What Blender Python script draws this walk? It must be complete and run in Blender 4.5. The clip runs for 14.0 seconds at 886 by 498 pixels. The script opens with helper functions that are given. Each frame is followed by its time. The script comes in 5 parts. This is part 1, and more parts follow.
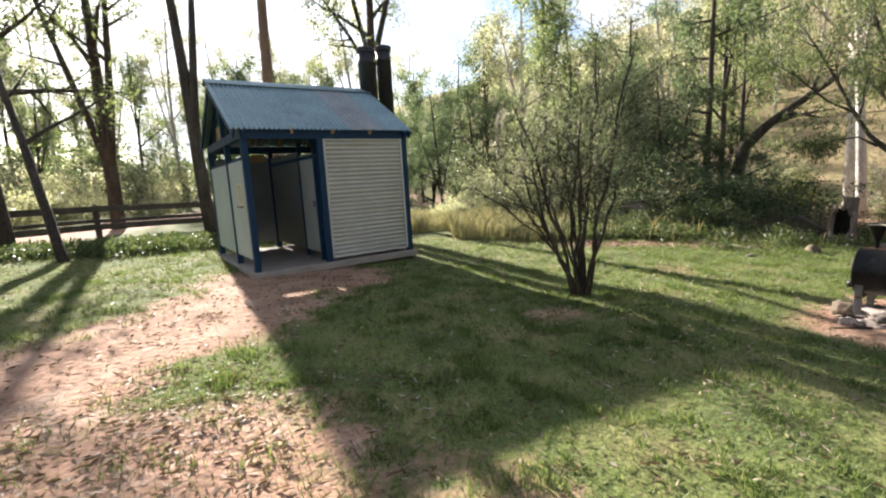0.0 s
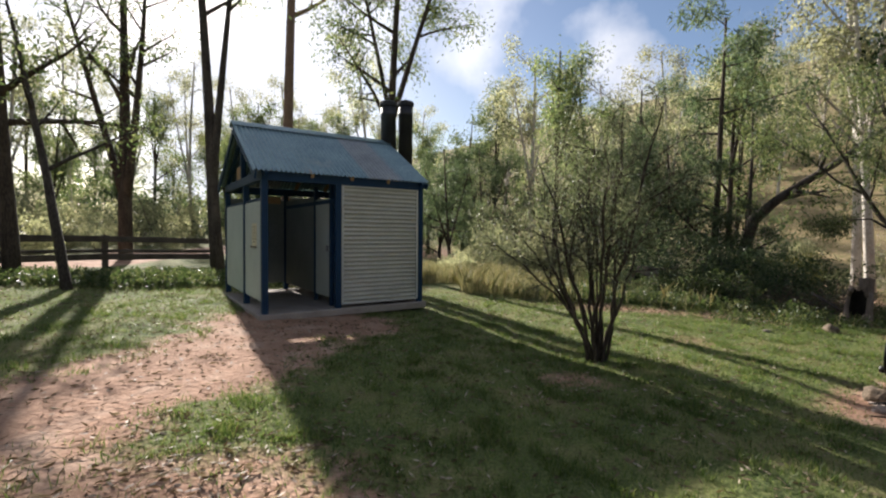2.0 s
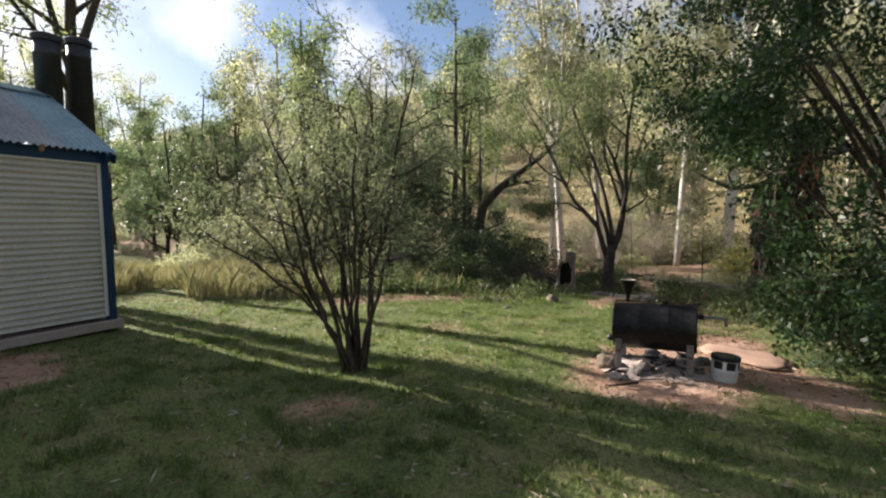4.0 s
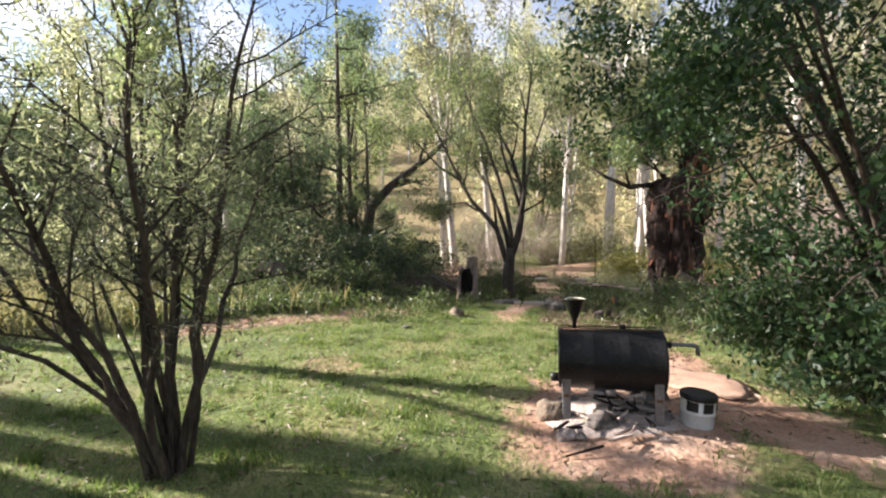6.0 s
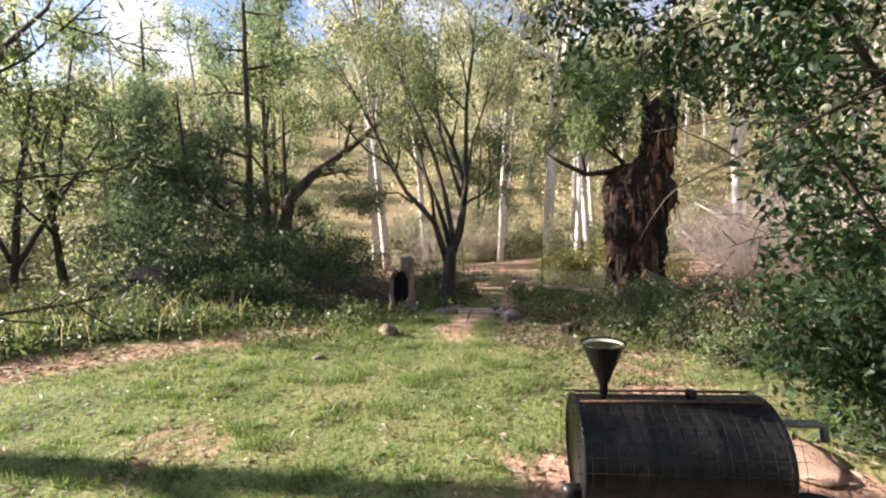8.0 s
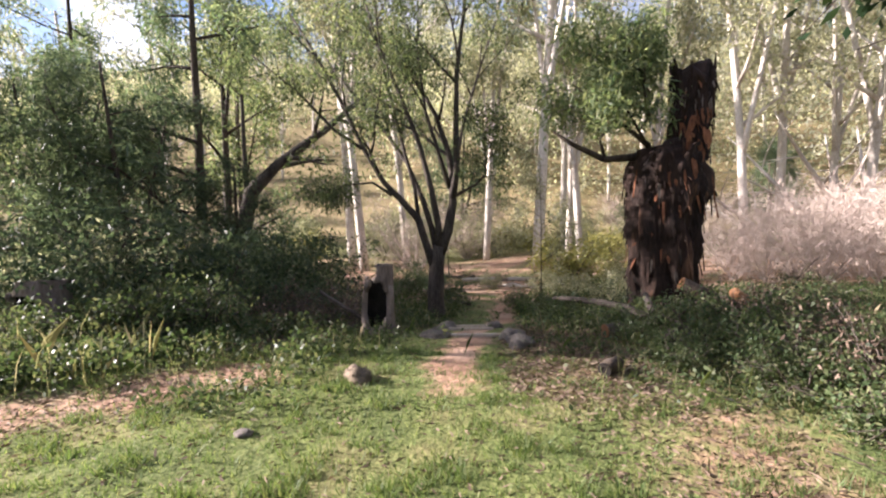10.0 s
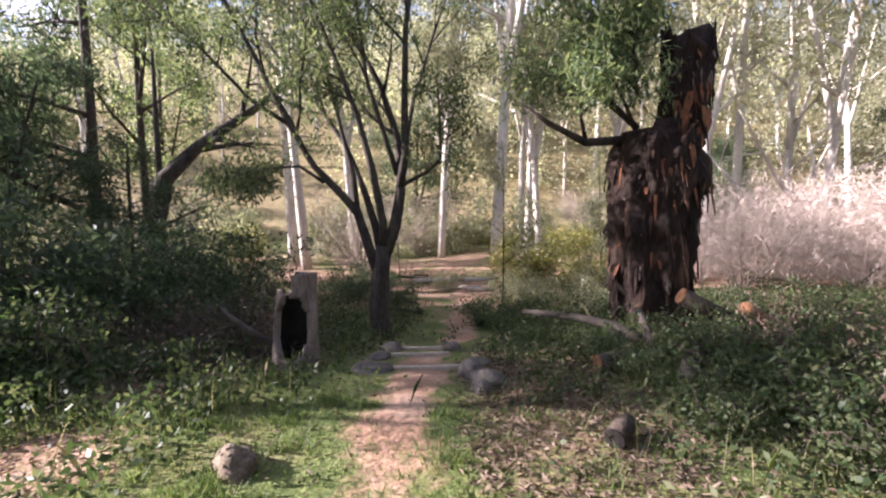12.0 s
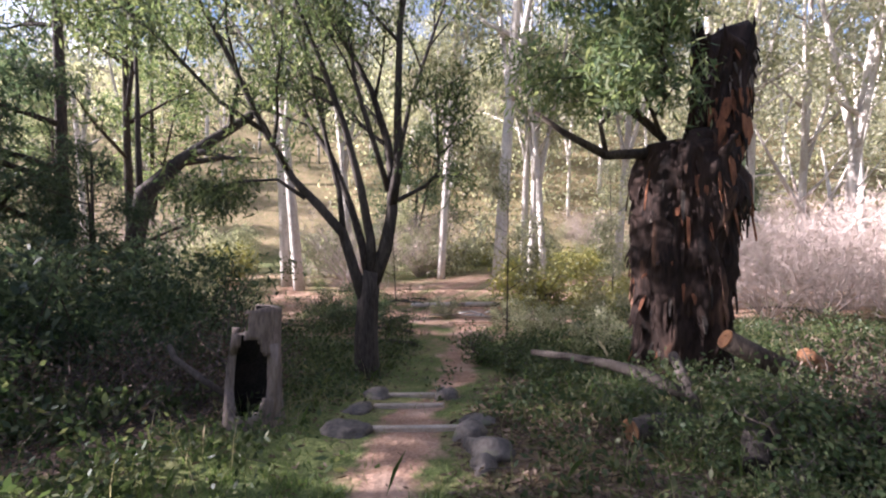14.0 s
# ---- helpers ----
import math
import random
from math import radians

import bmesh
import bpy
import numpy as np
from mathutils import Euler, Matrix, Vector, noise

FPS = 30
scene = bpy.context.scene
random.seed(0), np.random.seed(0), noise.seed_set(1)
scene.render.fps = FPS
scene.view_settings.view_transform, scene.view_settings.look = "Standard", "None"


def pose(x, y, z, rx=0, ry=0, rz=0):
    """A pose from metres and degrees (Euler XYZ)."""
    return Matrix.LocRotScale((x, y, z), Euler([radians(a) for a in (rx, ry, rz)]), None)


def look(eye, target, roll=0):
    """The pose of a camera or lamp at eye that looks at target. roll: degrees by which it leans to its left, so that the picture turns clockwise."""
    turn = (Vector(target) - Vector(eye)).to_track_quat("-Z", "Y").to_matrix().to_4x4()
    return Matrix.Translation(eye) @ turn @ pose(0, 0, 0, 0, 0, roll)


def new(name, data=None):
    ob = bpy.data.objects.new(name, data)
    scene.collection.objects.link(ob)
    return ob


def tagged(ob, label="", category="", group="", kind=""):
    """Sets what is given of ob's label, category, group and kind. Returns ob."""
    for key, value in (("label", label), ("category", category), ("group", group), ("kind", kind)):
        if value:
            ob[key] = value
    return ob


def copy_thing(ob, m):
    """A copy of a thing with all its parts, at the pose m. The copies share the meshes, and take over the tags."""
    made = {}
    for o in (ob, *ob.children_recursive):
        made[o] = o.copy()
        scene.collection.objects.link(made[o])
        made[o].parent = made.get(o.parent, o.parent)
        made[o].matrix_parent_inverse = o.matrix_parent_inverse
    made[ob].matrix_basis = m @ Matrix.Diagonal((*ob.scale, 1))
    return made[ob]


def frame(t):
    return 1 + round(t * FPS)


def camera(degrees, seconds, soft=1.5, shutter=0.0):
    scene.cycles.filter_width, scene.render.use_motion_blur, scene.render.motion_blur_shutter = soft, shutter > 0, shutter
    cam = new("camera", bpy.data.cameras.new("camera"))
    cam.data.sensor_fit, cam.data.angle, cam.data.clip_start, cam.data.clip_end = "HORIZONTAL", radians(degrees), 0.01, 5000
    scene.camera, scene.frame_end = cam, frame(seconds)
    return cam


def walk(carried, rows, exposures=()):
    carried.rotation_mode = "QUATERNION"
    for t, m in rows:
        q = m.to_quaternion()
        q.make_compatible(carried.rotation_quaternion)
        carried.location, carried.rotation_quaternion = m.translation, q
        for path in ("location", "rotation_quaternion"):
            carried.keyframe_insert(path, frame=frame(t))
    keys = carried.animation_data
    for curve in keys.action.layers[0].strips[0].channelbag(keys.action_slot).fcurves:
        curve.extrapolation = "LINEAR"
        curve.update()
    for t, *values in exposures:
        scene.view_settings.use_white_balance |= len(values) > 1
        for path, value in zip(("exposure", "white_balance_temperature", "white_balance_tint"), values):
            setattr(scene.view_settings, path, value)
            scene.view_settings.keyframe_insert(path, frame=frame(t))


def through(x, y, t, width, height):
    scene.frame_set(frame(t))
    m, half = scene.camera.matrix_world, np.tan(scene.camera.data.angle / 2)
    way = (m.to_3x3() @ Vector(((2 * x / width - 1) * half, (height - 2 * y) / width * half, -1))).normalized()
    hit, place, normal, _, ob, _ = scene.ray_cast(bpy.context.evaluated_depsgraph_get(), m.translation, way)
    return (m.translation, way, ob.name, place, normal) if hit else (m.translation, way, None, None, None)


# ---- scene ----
cam = camera(86.7, 14.0, soft=2.2)
METRES, EYE, TILT, LEAN, TURN = 9.6, 1.5, 0.0, 0.0, 0.0
ROWS = [
    (0.0, 0.0, 0.0, 0.0, -0.49, -8.36, 3.33),
    (0.5, -0.0177, -0.0028, 0.0038, 12.47, -3.29, 1.81),
    (1.0, -0.0248, -0.0032, 0.0038, 14.5, -1.55, 0.41),
    (1.5, -0.0248, -0.001, 0.003, 8.12, -1.7, -0.65),
    (2.0, -0.0198, 0.0106, 0.0009, 0.02, -1.96, -0.51),
    (2.5, -0.0109, 0.0399, -0.001, -8.51, -1.85, 0.17),
    (3.0, 0.0002, 0.0667, -0.0029, -17.28, -2.63, 0.53),
    (5.5, 0.0822, 0.2437, -0.0047, -39.54, -3.09, 1.59),
    (6.0, 0.1127, 0.2752, -0.0054, -42.96, -3.36, 1.54),
    (6.5, 0.1435, 0.3063, -0.0093, -45.49, -3.46, 1.65),
    (7.0, 0.1772, 0.343, -0.0073, -47.47, -3.61, 1.8),
    (7.5, 0.2158, 0.3781, -0.0101, -49.51, -3.68, 1.71),
    (8.0, 0.252, 0.4118, -0.0135, -51.13, -4.01, 1.72),
    (10.5, 0.4323, 0.568, -0.0118, -55.13, -4.99, 1.72),
    (11.0, 0.4675, 0.5896, -0.0146, -57.4, -5.27, 1.46),
    (11.5, 0.5029, 0.6115, -0.0154, -58.49, -5.7, 1.3),
    (12.0, 0.5405, 0.6301, -0.0153, -59.07, -5.61, 1.1),
    (12.5, 0.5643, 0.6504, -0.0162, -59.69, -5.38, 1.02),
    (13.0, 0.5848, 0.6663, -0.0133, -59.68, -4.55, 0.91),
    (13.5, 0.6069, 0.6712, -0.0121, -59.29, -3.84, 0.68),
    (14.0, 0.6268, 0.6742, -0.0139, -58.84, -3.3, 0.45),
]
walk(cam, [(t, pose(0, 0, EYE, TILT, LEAN, TURN) @ pose(METRES * x, METRES * y, METRES * z, 90 + pitch, roll, yaw)) for t, x, y, z, yaw, pitch, roll in ROWS],
     [(0.0, 2.0, 6150, 14), (0.6, 1.75, 6150, 14), (1.2, 1.4, 6100, 14), (3.0, 1.2, 6100, 14), (5.5, 2.15, 6000, 16), (8.0, 2.2, 6150, 19), (11.0, 2.15, 5900, 25), (14.0, 2.2, 5600, 28)])

# ---- light ----
SUN_AZ, SUN_EL = radians(29.5), radians(24.5)      # azimuth to the left of +y
sun_dir = Vector((-math.sin(SUN_AZ) * math.cos(SUN_EL), math.cos(SUN_AZ) * math.cos(SUN_EL), math.sin(SUN_EL)))
sun = new("sun", bpy.data.lights.new("sun", "SUN"))
sun.data.energy, sun.data.angle, sun.data.color = 5.0, radians(0.6), (1.0, 0.92, 0.79)
sun.matrix_world = look(sun_dir * 60, (0, 0, 0))
world = bpy.data.worlds.new("world")
scene.world = world
world.use_nodes = True
wn, wl = world.node_tree.nodes, world.node_tree.links
wn.clear()
w_out, w_bg = wn.new("ShaderNodeOutputWorld"), wn.new("ShaderNodeBackground")
w_sky = wn.new("ShaderNodeTexSky")
w_sky.sky_type, w_sky.sun_disc = "NISHITA", False
w_sky.sun_elevation, w_sky.sun_rotation = SUN_EL, -SUN_AZ
w_sky.air_density, w_sky.dust_density = 1.0, 0.8
w_co, w_noise, w_ramp, w_mix = wn.new("ShaderNodeTexCoord"), wn.new("ShaderNodeTexNoise"), wn.new("ShaderNodeValToRGB"), wn.new("ShaderNodeMix")
w_noise.inputs["Scale"].default_value, w_noise.inputs["Detail"].default_value = 3.0, 6.0
w_ramp.color_ramp.elements[0].position, w_ramp.color_ramp.elements[1].position = 0.45, 0.58
w_mix.data_type = "RGBA"
w_dot, w_glow, w_tint = wn.new("ShaderNodeVectorMath"), wn.new("ShaderNodeMapRange"), wn.new("ShaderNodeVectorMath")
w_dot.operation, w_dot.inputs[1].default_value = "DOT_PRODUCT", sun_dir
w_glow.interpolation_type = "SMOOTHSTEP"
w_glow.inputs["From Min"].default_value, w_glow.inputs["From Max"].default_value = 0.1, 1.0
w_glow.inputs["To Min"].default_value, w_glow.inputs["To Max"].default_value = 3.6, 9.5
w_tint.operation, w_tint.inputs[0].default_value = "SCALE", (1.0, 1.01, 1.04)
wl.new(w_co.outputs["Generated"], w_dot.inputs[0])
wl.new(w_dot.outputs["Value"], w_glow.inputs["Value"])
wl.new(w_glow.outputs["Result"], w_tint.inputs["Scale"])
wl.new(w_tint.outputs["Vector"], w_mix.inputs["B"])
wl.new(w_co.outputs["Generated"], w_noise.inputs["Vector"])
wl.new(w_noise.outputs["Fac"], w_ramp.inputs["Fac"])
wl.new(w_ramp.outputs["Color"], w_mix.inputs["Factor"])
wl.new(w_sky.outputs["Color"], w_mix.inputs["A"])
wl.new(w_mix.outputs["Result"], w_bg.inputs["Color"])
w_bg.inputs["Strength"].default_value = 0.05
wl.new(w_bg.outputs["Background"], w_out.inputs["Surface"])

# ---- materials ----


def nodes_of(name):
    m = bpy.data.materials.new(name)
    m.use_nodes = True
    n, l = m.node_tree.nodes, m.node_tree.links
    return m, n, l, n["Principled BSDF"]


def surface(name, base, dark, scale=6.0, rough=0.8, metal=0.0, bump=0.3, stretch=(1, 1, 1), fine=60.0, spot=None, spot_amount=0.5, spec=0.3, piece=0.0):
    """A worn surface: two colours by broad noise, fine grain, bump, an optional third colour in patches."""
    m, n, l, b = nodes_of(name)
    co, mp = n.new("ShaderNodeTexCoord"), n.new("ShaderNodeMapping")
    mp.inputs["Scale"].default_value = stretch
    l.new(co.outputs["Object"], mp.inputs["Vector"])
    broad, grain = n.new("ShaderNodeTexNoise"), n.new("ShaderNodeTexNoise")
    for t, s, d in ((broad, scale, 5.0), (grain, fine, 4.0)):
        t.inputs["Scale"].default_value, t.inputs["Detail"].default_value = s, d
        l.new(mp.outputs["Vector"], t.inputs["Vector"])
    add = n.new("ShaderNodeMath")
    add.operation = "MULTIPLY_ADD"
    add.inputs[1].default_value = 0.5
    l.new(grain.outputs["Fac"], add.inputs[0])
    half = n.new("ShaderNodeMath")
    half.operation = "MULTIPLY"
    half.inputs[1].default_value = 0.5
    l.new(broad.outputs["Fac"], half.inputs[0])
    l.new(half.outputs[0], add.inputs[2])
    ramp = n.new("ShaderNodeValToRGB")
    ramp.color_ramp.elements[0].position, ramp.color_ramp.elements[1].position = 0.36, 0.62
    ramp.color_ramp.elements[0].color, ramp.color_ramp.elements[1].color = (*dark, 1), (*base, 1)
    l.new(add.outputs[0], ramp.inputs["Fac"])
    colour = ramp.outputs["Color"]
    if spot:
        patch, pr, mix = n.new("ShaderNodeTexNoise"), n.new("ShaderNodeValToRGB"), n.new("ShaderNodeMix")
        patch.inputs["Scale"].default_value, patch.inputs["Detail"].default_value = scale * 0.7, 7.0
        l.new(mp.outputs["Vector"], patch.inputs["Vector"])
        pr.color_ramp.elements[0].position, pr.color_ramp.elements[1].position = 0.66 - spot_amount * 0.25, 0.74 - spot_amount * 0.25
        l.new(patch.outputs["Fac"], pr.inputs["Fac"])
        mix.data_type = "RGBA"
        mix.inputs["B"].default_value = (*spot, 1)
        l.new(pr.outputs["Color"], mix.inputs["Factor"])
        l.new(colour, mix.inputs["A"])
        colour = mix.outputs["Result"]
    if piece:
        info, hsv, mr = n.new("ShaderNodeObjectInfo"), n.new("ShaderNodeHueSaturation"), n.new("ShaderNodeMapRange")
        mr.inputs["To Min"].default_value, mr.inputs["To Max"].default_value = 1 - piece, 1 + piece
        l.new(info.outputs["Random"], mr.inputs["Value"])
        l.new(mr.outputs["Result"], hsv.inputs["Value"])
        l.new(colour, hsv.inputs["Color"])
        colour = hsv.outputs["Color"]
    l.new(colour, b.inputs["Base Color"])
    b.inputs["Roughness"].default_value, b.inputs["Metallic"].default_value = rough, metal
    b.inputs["Specular IOR Level"].default_value = spec
    if bump:
        bn = n.new("ShaderNodeBump")
        bn.inputs["Strength"].default_value, bn.inputs["Distance"].default_value = bump, 0.02
        l.new(add.outputs[0], bn.inputs["Height"])
        l.new(bn.outputs["Normal"], b.inputs["Normal"])
    return m


def leafy(name, a, b_col, c=None, through=0.45, gloss=0.45):
    """Leaves: three greens dealt out leaf by leaf, light passing through them."""
    m, n, l, b = nodes_of(name)
    geo, ramp = n.new("ShaderNodeNewGeometry"), n.new("ShaderNodeValToRGB")
    e = ramp.color_ramp.elements
    e[0].color, e[1].color = (*a, 1), (*(c or b_col), 1)
    mid = e.new(0.55)
    mid.color = (*b_col, 1)
    l.new(geo.outputs["Random Per Island"], ramp.inputs["Fac"])
    info, hsv, mr = n.new("ShaderNodeObjectInfo"), n.new("ShaderNodeHueSaturation"), n.new("ShaderNodeMapRange")
    mr.inputs["To Min"].default_value, mr.inputs["To Max"].default_value = 0.75, 1.25
    l.new(info.outputs["Random"], mr.inputs["Value"])
    l.new(mr.outputs["Result"], hsv.inputs["Value"])
    l.new(ramp.outputs["Color"], hsv.inputs["Color"])
    l.new(hsv.outputs["Color"], b.inputs["Base Color"])
    b.inputs["Roughness"].default_value = gloss
    b.inputs["Specular IOR Level"].default_value = 0.2
    tr, mix = n.new("ShaderNodeBsdfTranslucent"), n.new("ShaderNodeMixShader")
    warm = n.new("ShaderNodeMix")
    warm.data_type, warm.blend_type = "RGBA", "MULTIPLY"
    warm.inputs["Factor"].default_value = 1.0
    warm.inputs["B"].default_value = (1.3, 1.35, 0.9, 1)
    l.new(hsv.outputs["Color"], warm.inputs["A"])
    l.new(warm.outputs["Result"], tr.inputs["Color"])
    mix.inputs["Fac"].default_value = through
    l.new(b.outputs["BSDF"], mix.inputs[1])
    l.new(tr.outputs["BSDF"], mix.inputs[2])
    l.new(mix.outputs["Shader"], n["Material Output"].inputs["Surface"])
    return m


BARK_DARK = surface("bark_dark", (0.10, 0.075, 0.055), (0.025, 0.018, 0.014), 5, 0.95, bump=0.9, stretch=(1, 1, 0.25), fine=40)
BARK_GREY = surface("bark_grey", (0.095, 0.077, 0.063), (0.028, 0.022, 0.018), 5, 0.95, bump=0.9, stretch=(1, 1, 0.22), fine=40)
BARK_PALE = surface("bark_pale", (0.62, 0.57, 0.50), (0.36, 0.31, 0.26), 1.6, 0.85, bump=0.2, stretch=(1, 1, 0.4), fine=20, spot=(0.27, 0.21, 0.17), spot_amount=0.4)
BARK_TAN = surface("bark_tan", (0.30, 0.20, 0.14), (0.15, 0.095, 0.065), 1.5, 0.9, bump=0.3, stretch=(1, 1, 0.3), fine=20)
BARK_DEAD = surface("bark_dead", (0.048, 0.028, 0.020), (0.010, 0.007, 0.006), 4.5, 0.95, bump=1.0, stretch=(1, 1, 0.22), fine=34, spot=(0.17, 0.09, 0.055), spot_amount=0.30)
BARK_RED = surface("bark_red", (0.30, 0.125, 0.06), (0.10, 0.038, 0.02), 5, 0.9, bump=0.7, stretch=(1, 1, 0.3), fine=40)
WOOD_GREY = surface("weathered_wood", (0.115, 0.093, 0.078), (0.042, 0.034, 0.028), 3, 0.9, bump=0.6, stretch=(1, 1, 1), fine=35, piece=0.15)
WOOD_STUMP = surface("stump_wood", (0.26, 0.205, 0.17), (0.10, 0.077, 0.063), 5, 0.95, bump=0.8, stretch=(1, 1, 0.25), fine=45)
WOOD_CUT = surface("cut_wood", (0.33, 0.16, 0.075), (0.18, 0.085, 0.04), 8, 0.8, bump=0.4, fine=60)
CHAR = surface("charred_wood", (0.030, 0.024, 0.020), (0.008, 0.007, 0.006), 10, 0.95, bump=0.8, fine=50)
TWIG = surface("twig", (0.14, 0.11, 0.09), (0.05, 0.04, 0.033), 8, 0.9, bump=0.3, fine=40)
TWIG_PINK = surface("dry_twig", (0.52, 0.42, 0.36), (0.33, 0.26, 0.215), 8, 0.9, bump=0.2, fine=40)
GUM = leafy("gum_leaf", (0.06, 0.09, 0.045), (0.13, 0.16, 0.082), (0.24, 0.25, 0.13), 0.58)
# gum leaf made paler and greyer: distance haze is mixed into its colour
GUM_HAZED = leafy("hazed_gum_leaf", (0.16, 0.17, 0.12), (0.30, 0.29, 0.21), (0.47, 0.435, 0.34), 0.6)
OAK = leafy("sheoak_needle", (0.045, 0.070, 0.045), (0.09, 0.12, 0.074), (0.16, 0.185, 0.115), 0.55)
BUSH_LEAF = leafy("bush_leaf", (0.07, 0.08, 0.055), (0.14, 0.15, 0.10), (0.25, 0.25, 0.18), 0.5)
DARK_LEAF = leafy("dark_evergreen_leaf", (0.016, 0.032, 0.015), (0.033, 0.062, 0.025), (0.07, 0.115, 0.038), 0.28, 0.38)
WEED = leafy("weed_leaf", (0.042, 0.068, 0.028), (0.085, 0.115, 0.048), (0.18, 0.185, 0.095), 0.4)
DEADLEAF = leafy("withered_leaf", (0.07, 0.045, 0.03), (0.13, 0.09, 0.065), (0.25, 0.18, 0.135), 0.15, 0.7)
YELLOW = leafy("yellow_blossom", (0.20, 0.20, 0.07), (0.31, 0.27, 0.09), (0.19, 0.20, 0.09), 0.4)
GRASS = leafy("lawn_blade", (0.070, 0.115, 0.034), (0.125, 0.175, 0.052), (0.23, 0.24, 0.10), 0.45, 0.5)
DRYGRASS = leafy("dry_grass_blade", (0.15, 0.15, 0.075), (0.26, 0.235, 0.14), (0.40, 0.33, 0.22), 0.4, 0.6)
LITTER = leafy("fallen_leaf", (0.10, 0.065, 0.04), (0.22, 0.155, 0.10), (0.45, 0.37, 0.29), 0.15, 0.6)
BLUE = surface("blue_paint", (0.008, 0.038, 0.09), (0.005, 0.026, 0.065), 4, 0.55, bump=0.1, fine=60)
ROOF = surface("roof_iron", (0.25, 0.35, 0.37), (0.14, 0.22, 0.245), 1.4, 0.32, 0.25, bump=0.05, fine=14, spot=(0.30, 0.33, 0.31), spot_amount=0.2)
ROOF_WORN = surface("worn_sheet", (0.36, 0.37, 0.37), (0.22, 0.235, 0.24), 2.5, 0.55, 0.1, bump=0.1, fine=25)
WALL_IRON = surface("cream_iron", (0.62, 0.60, 0.53), (0.49, 0.475, 0.42), 2.0, 0.5, 0.0, bump=0.05, fine=30)
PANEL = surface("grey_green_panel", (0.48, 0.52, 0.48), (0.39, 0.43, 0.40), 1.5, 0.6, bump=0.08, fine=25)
# the same panel colour darkened, the shade inside the hut put into it
PANEL_SHADED = surface("shaded_panel", (0.20, 0.215, 0.20), (0.14, 0.155, 0.145), 1.5, 0.6, bump=0.08, fine=25)
TIMBER = surface("raw_timber", (0.50, 0.33, 0.18), (0.36, 0.22, 0.11), 4, 0.75, bump=0.2, stretch=(1, 6, 6), fine=30)
CONCRETE = surface("concrete", (0.40, 0.345, 0.30), (0.26, 0.22, 0.19), 3, 0.9, bump=0.3, fine=60)
BLACK_STEEL = surface("sooty_steel", (0.020, 0.019, 0.018), (0.006, 0.006, 0.006), 9, 0.40, 0.1, bump=0.25, fine=50, spot=(0.035, 0.03, 0.026), spot_amount=0.1, spec=0.22)
GREY_STEEL = surface("galvanised_steel", (0.24, 0.24, 0.24), (0.13, 0.125, 0.12), 12, 0.5, 0.5, bump=0.15, fine=60)
RUST = surface("rusty_steel", (0.20, 0.105, 0.06), (0.07, 0.04, 0.028), 12, 0.8, 0.2, bump=0.4, fine=60)
PIPE_BLACK = surface("vent_black", (0.055, 0.055, 0.062), (0.035, 0.035, 0.04), 3, 0.6, bump=0.1, fine=30)
STONE = surface("field_stone", (0.19, 0.16, 0.135), (0.085, 0.072, 0.062), 5, 0.95, bump=0.7, fine=35, spot=(0.17, 0.17, 0.10), spot_amount=0.3, piece=0.15)
STONE_BROWN = surface("brown_stone", (0.20, 0.15, 0.105), (0.075, 0.06, 0.04), 9, 0.95, bump=0.9, fine=40)
ASH = surface("ash", (0.50, 0.41, 0.35), (0.20, 0.155, 0.13), 9, 0.95, bump=0.8, fine=60)
WHITE = surface("white_paint", (0.78, 0.78, 0.76), (0.62, 0.62, 0.60), 6, 0.45, bump=0.05, fine=60)
BLACK_PLASTIC = surface("black_plastic", (0.02, 0.02, 0.022), (0.012, 0.012, 0.013), 6, 0.4, bump=0.05, fine=60)
PAPER = surface("notice_sheet", (0.66, 0.60, 0.42), (0.55, 0.49, 0.33), 9, 0.6, bump=0.0, fine=60)
INK = surface("faded_ink", (0.20, 0.17, 0.13), (0.14, 0.12, 0.09), 9, 0.7, bump=0.0)
GLASS_DARK = surface("car_glass", (0.02, 0.025, 0.03), (0.015, 0.02, 0.022), 5, 0.08, bump=0.0, spec=0.8)
ROPE = surface("pale_sleeper", (0.50, 0.42, 0.33), (0.33, 0.27, 0.21), 8, 0.9, bump=0.4, fine=60)

# ---- shared builders ----


def mesh_obj(name, verts, faces, mat, parent=None, smooth=False):
    me = bpy.data.meshes.new(name)
    me.from_pydata([tuple(v) for v in verts] if not isinstance(verts, np.ndarray) else verts.tolist(), [], faces if not isinstance(faces, np.ndarray) else faces.tolist())
    me.materials.append(mat)
    if smooth:
        me.polygons.foreach_set("use_smooth", [True] * len(me.polygons))
    me.update()
    ob = new(name, me)
    if parent:
        ob.parent = parent
    return ob


def part(name, bm, material, parent, label="", smooth=False):
    me = bpy.data.meshes.new(name)
    bm.to_mesh(me)
    bm.free()
    me.materials.append(material)
    if smooth:
        me.polygons.foreach_set("use_smooth", [True] * len(me.polygons))
    ob = new(name, me)
    ob.parent = parent
    if label:
        tagged(ob, label)
    return ob


def box(size, centre=(0, 0, 0), bevel=0.006, turn=None):
    bm = bmesh.new()
    bmesh.ops.create_cube(bm, size=1)
    bmesh.ops.scale(bm, vec=size, verts=bm.verts)
    if bevel:
        bmesh.ops.bevel(bm, geom=bm.edges[:], offset=bevel, segments=1, affect="EDGES")
    m = Matrix.Translation(centre)
    if turn:
        m = m @ turn
    bmesh.ops.transform(bm, matrix=m, verts=bm.verts)
    return bm


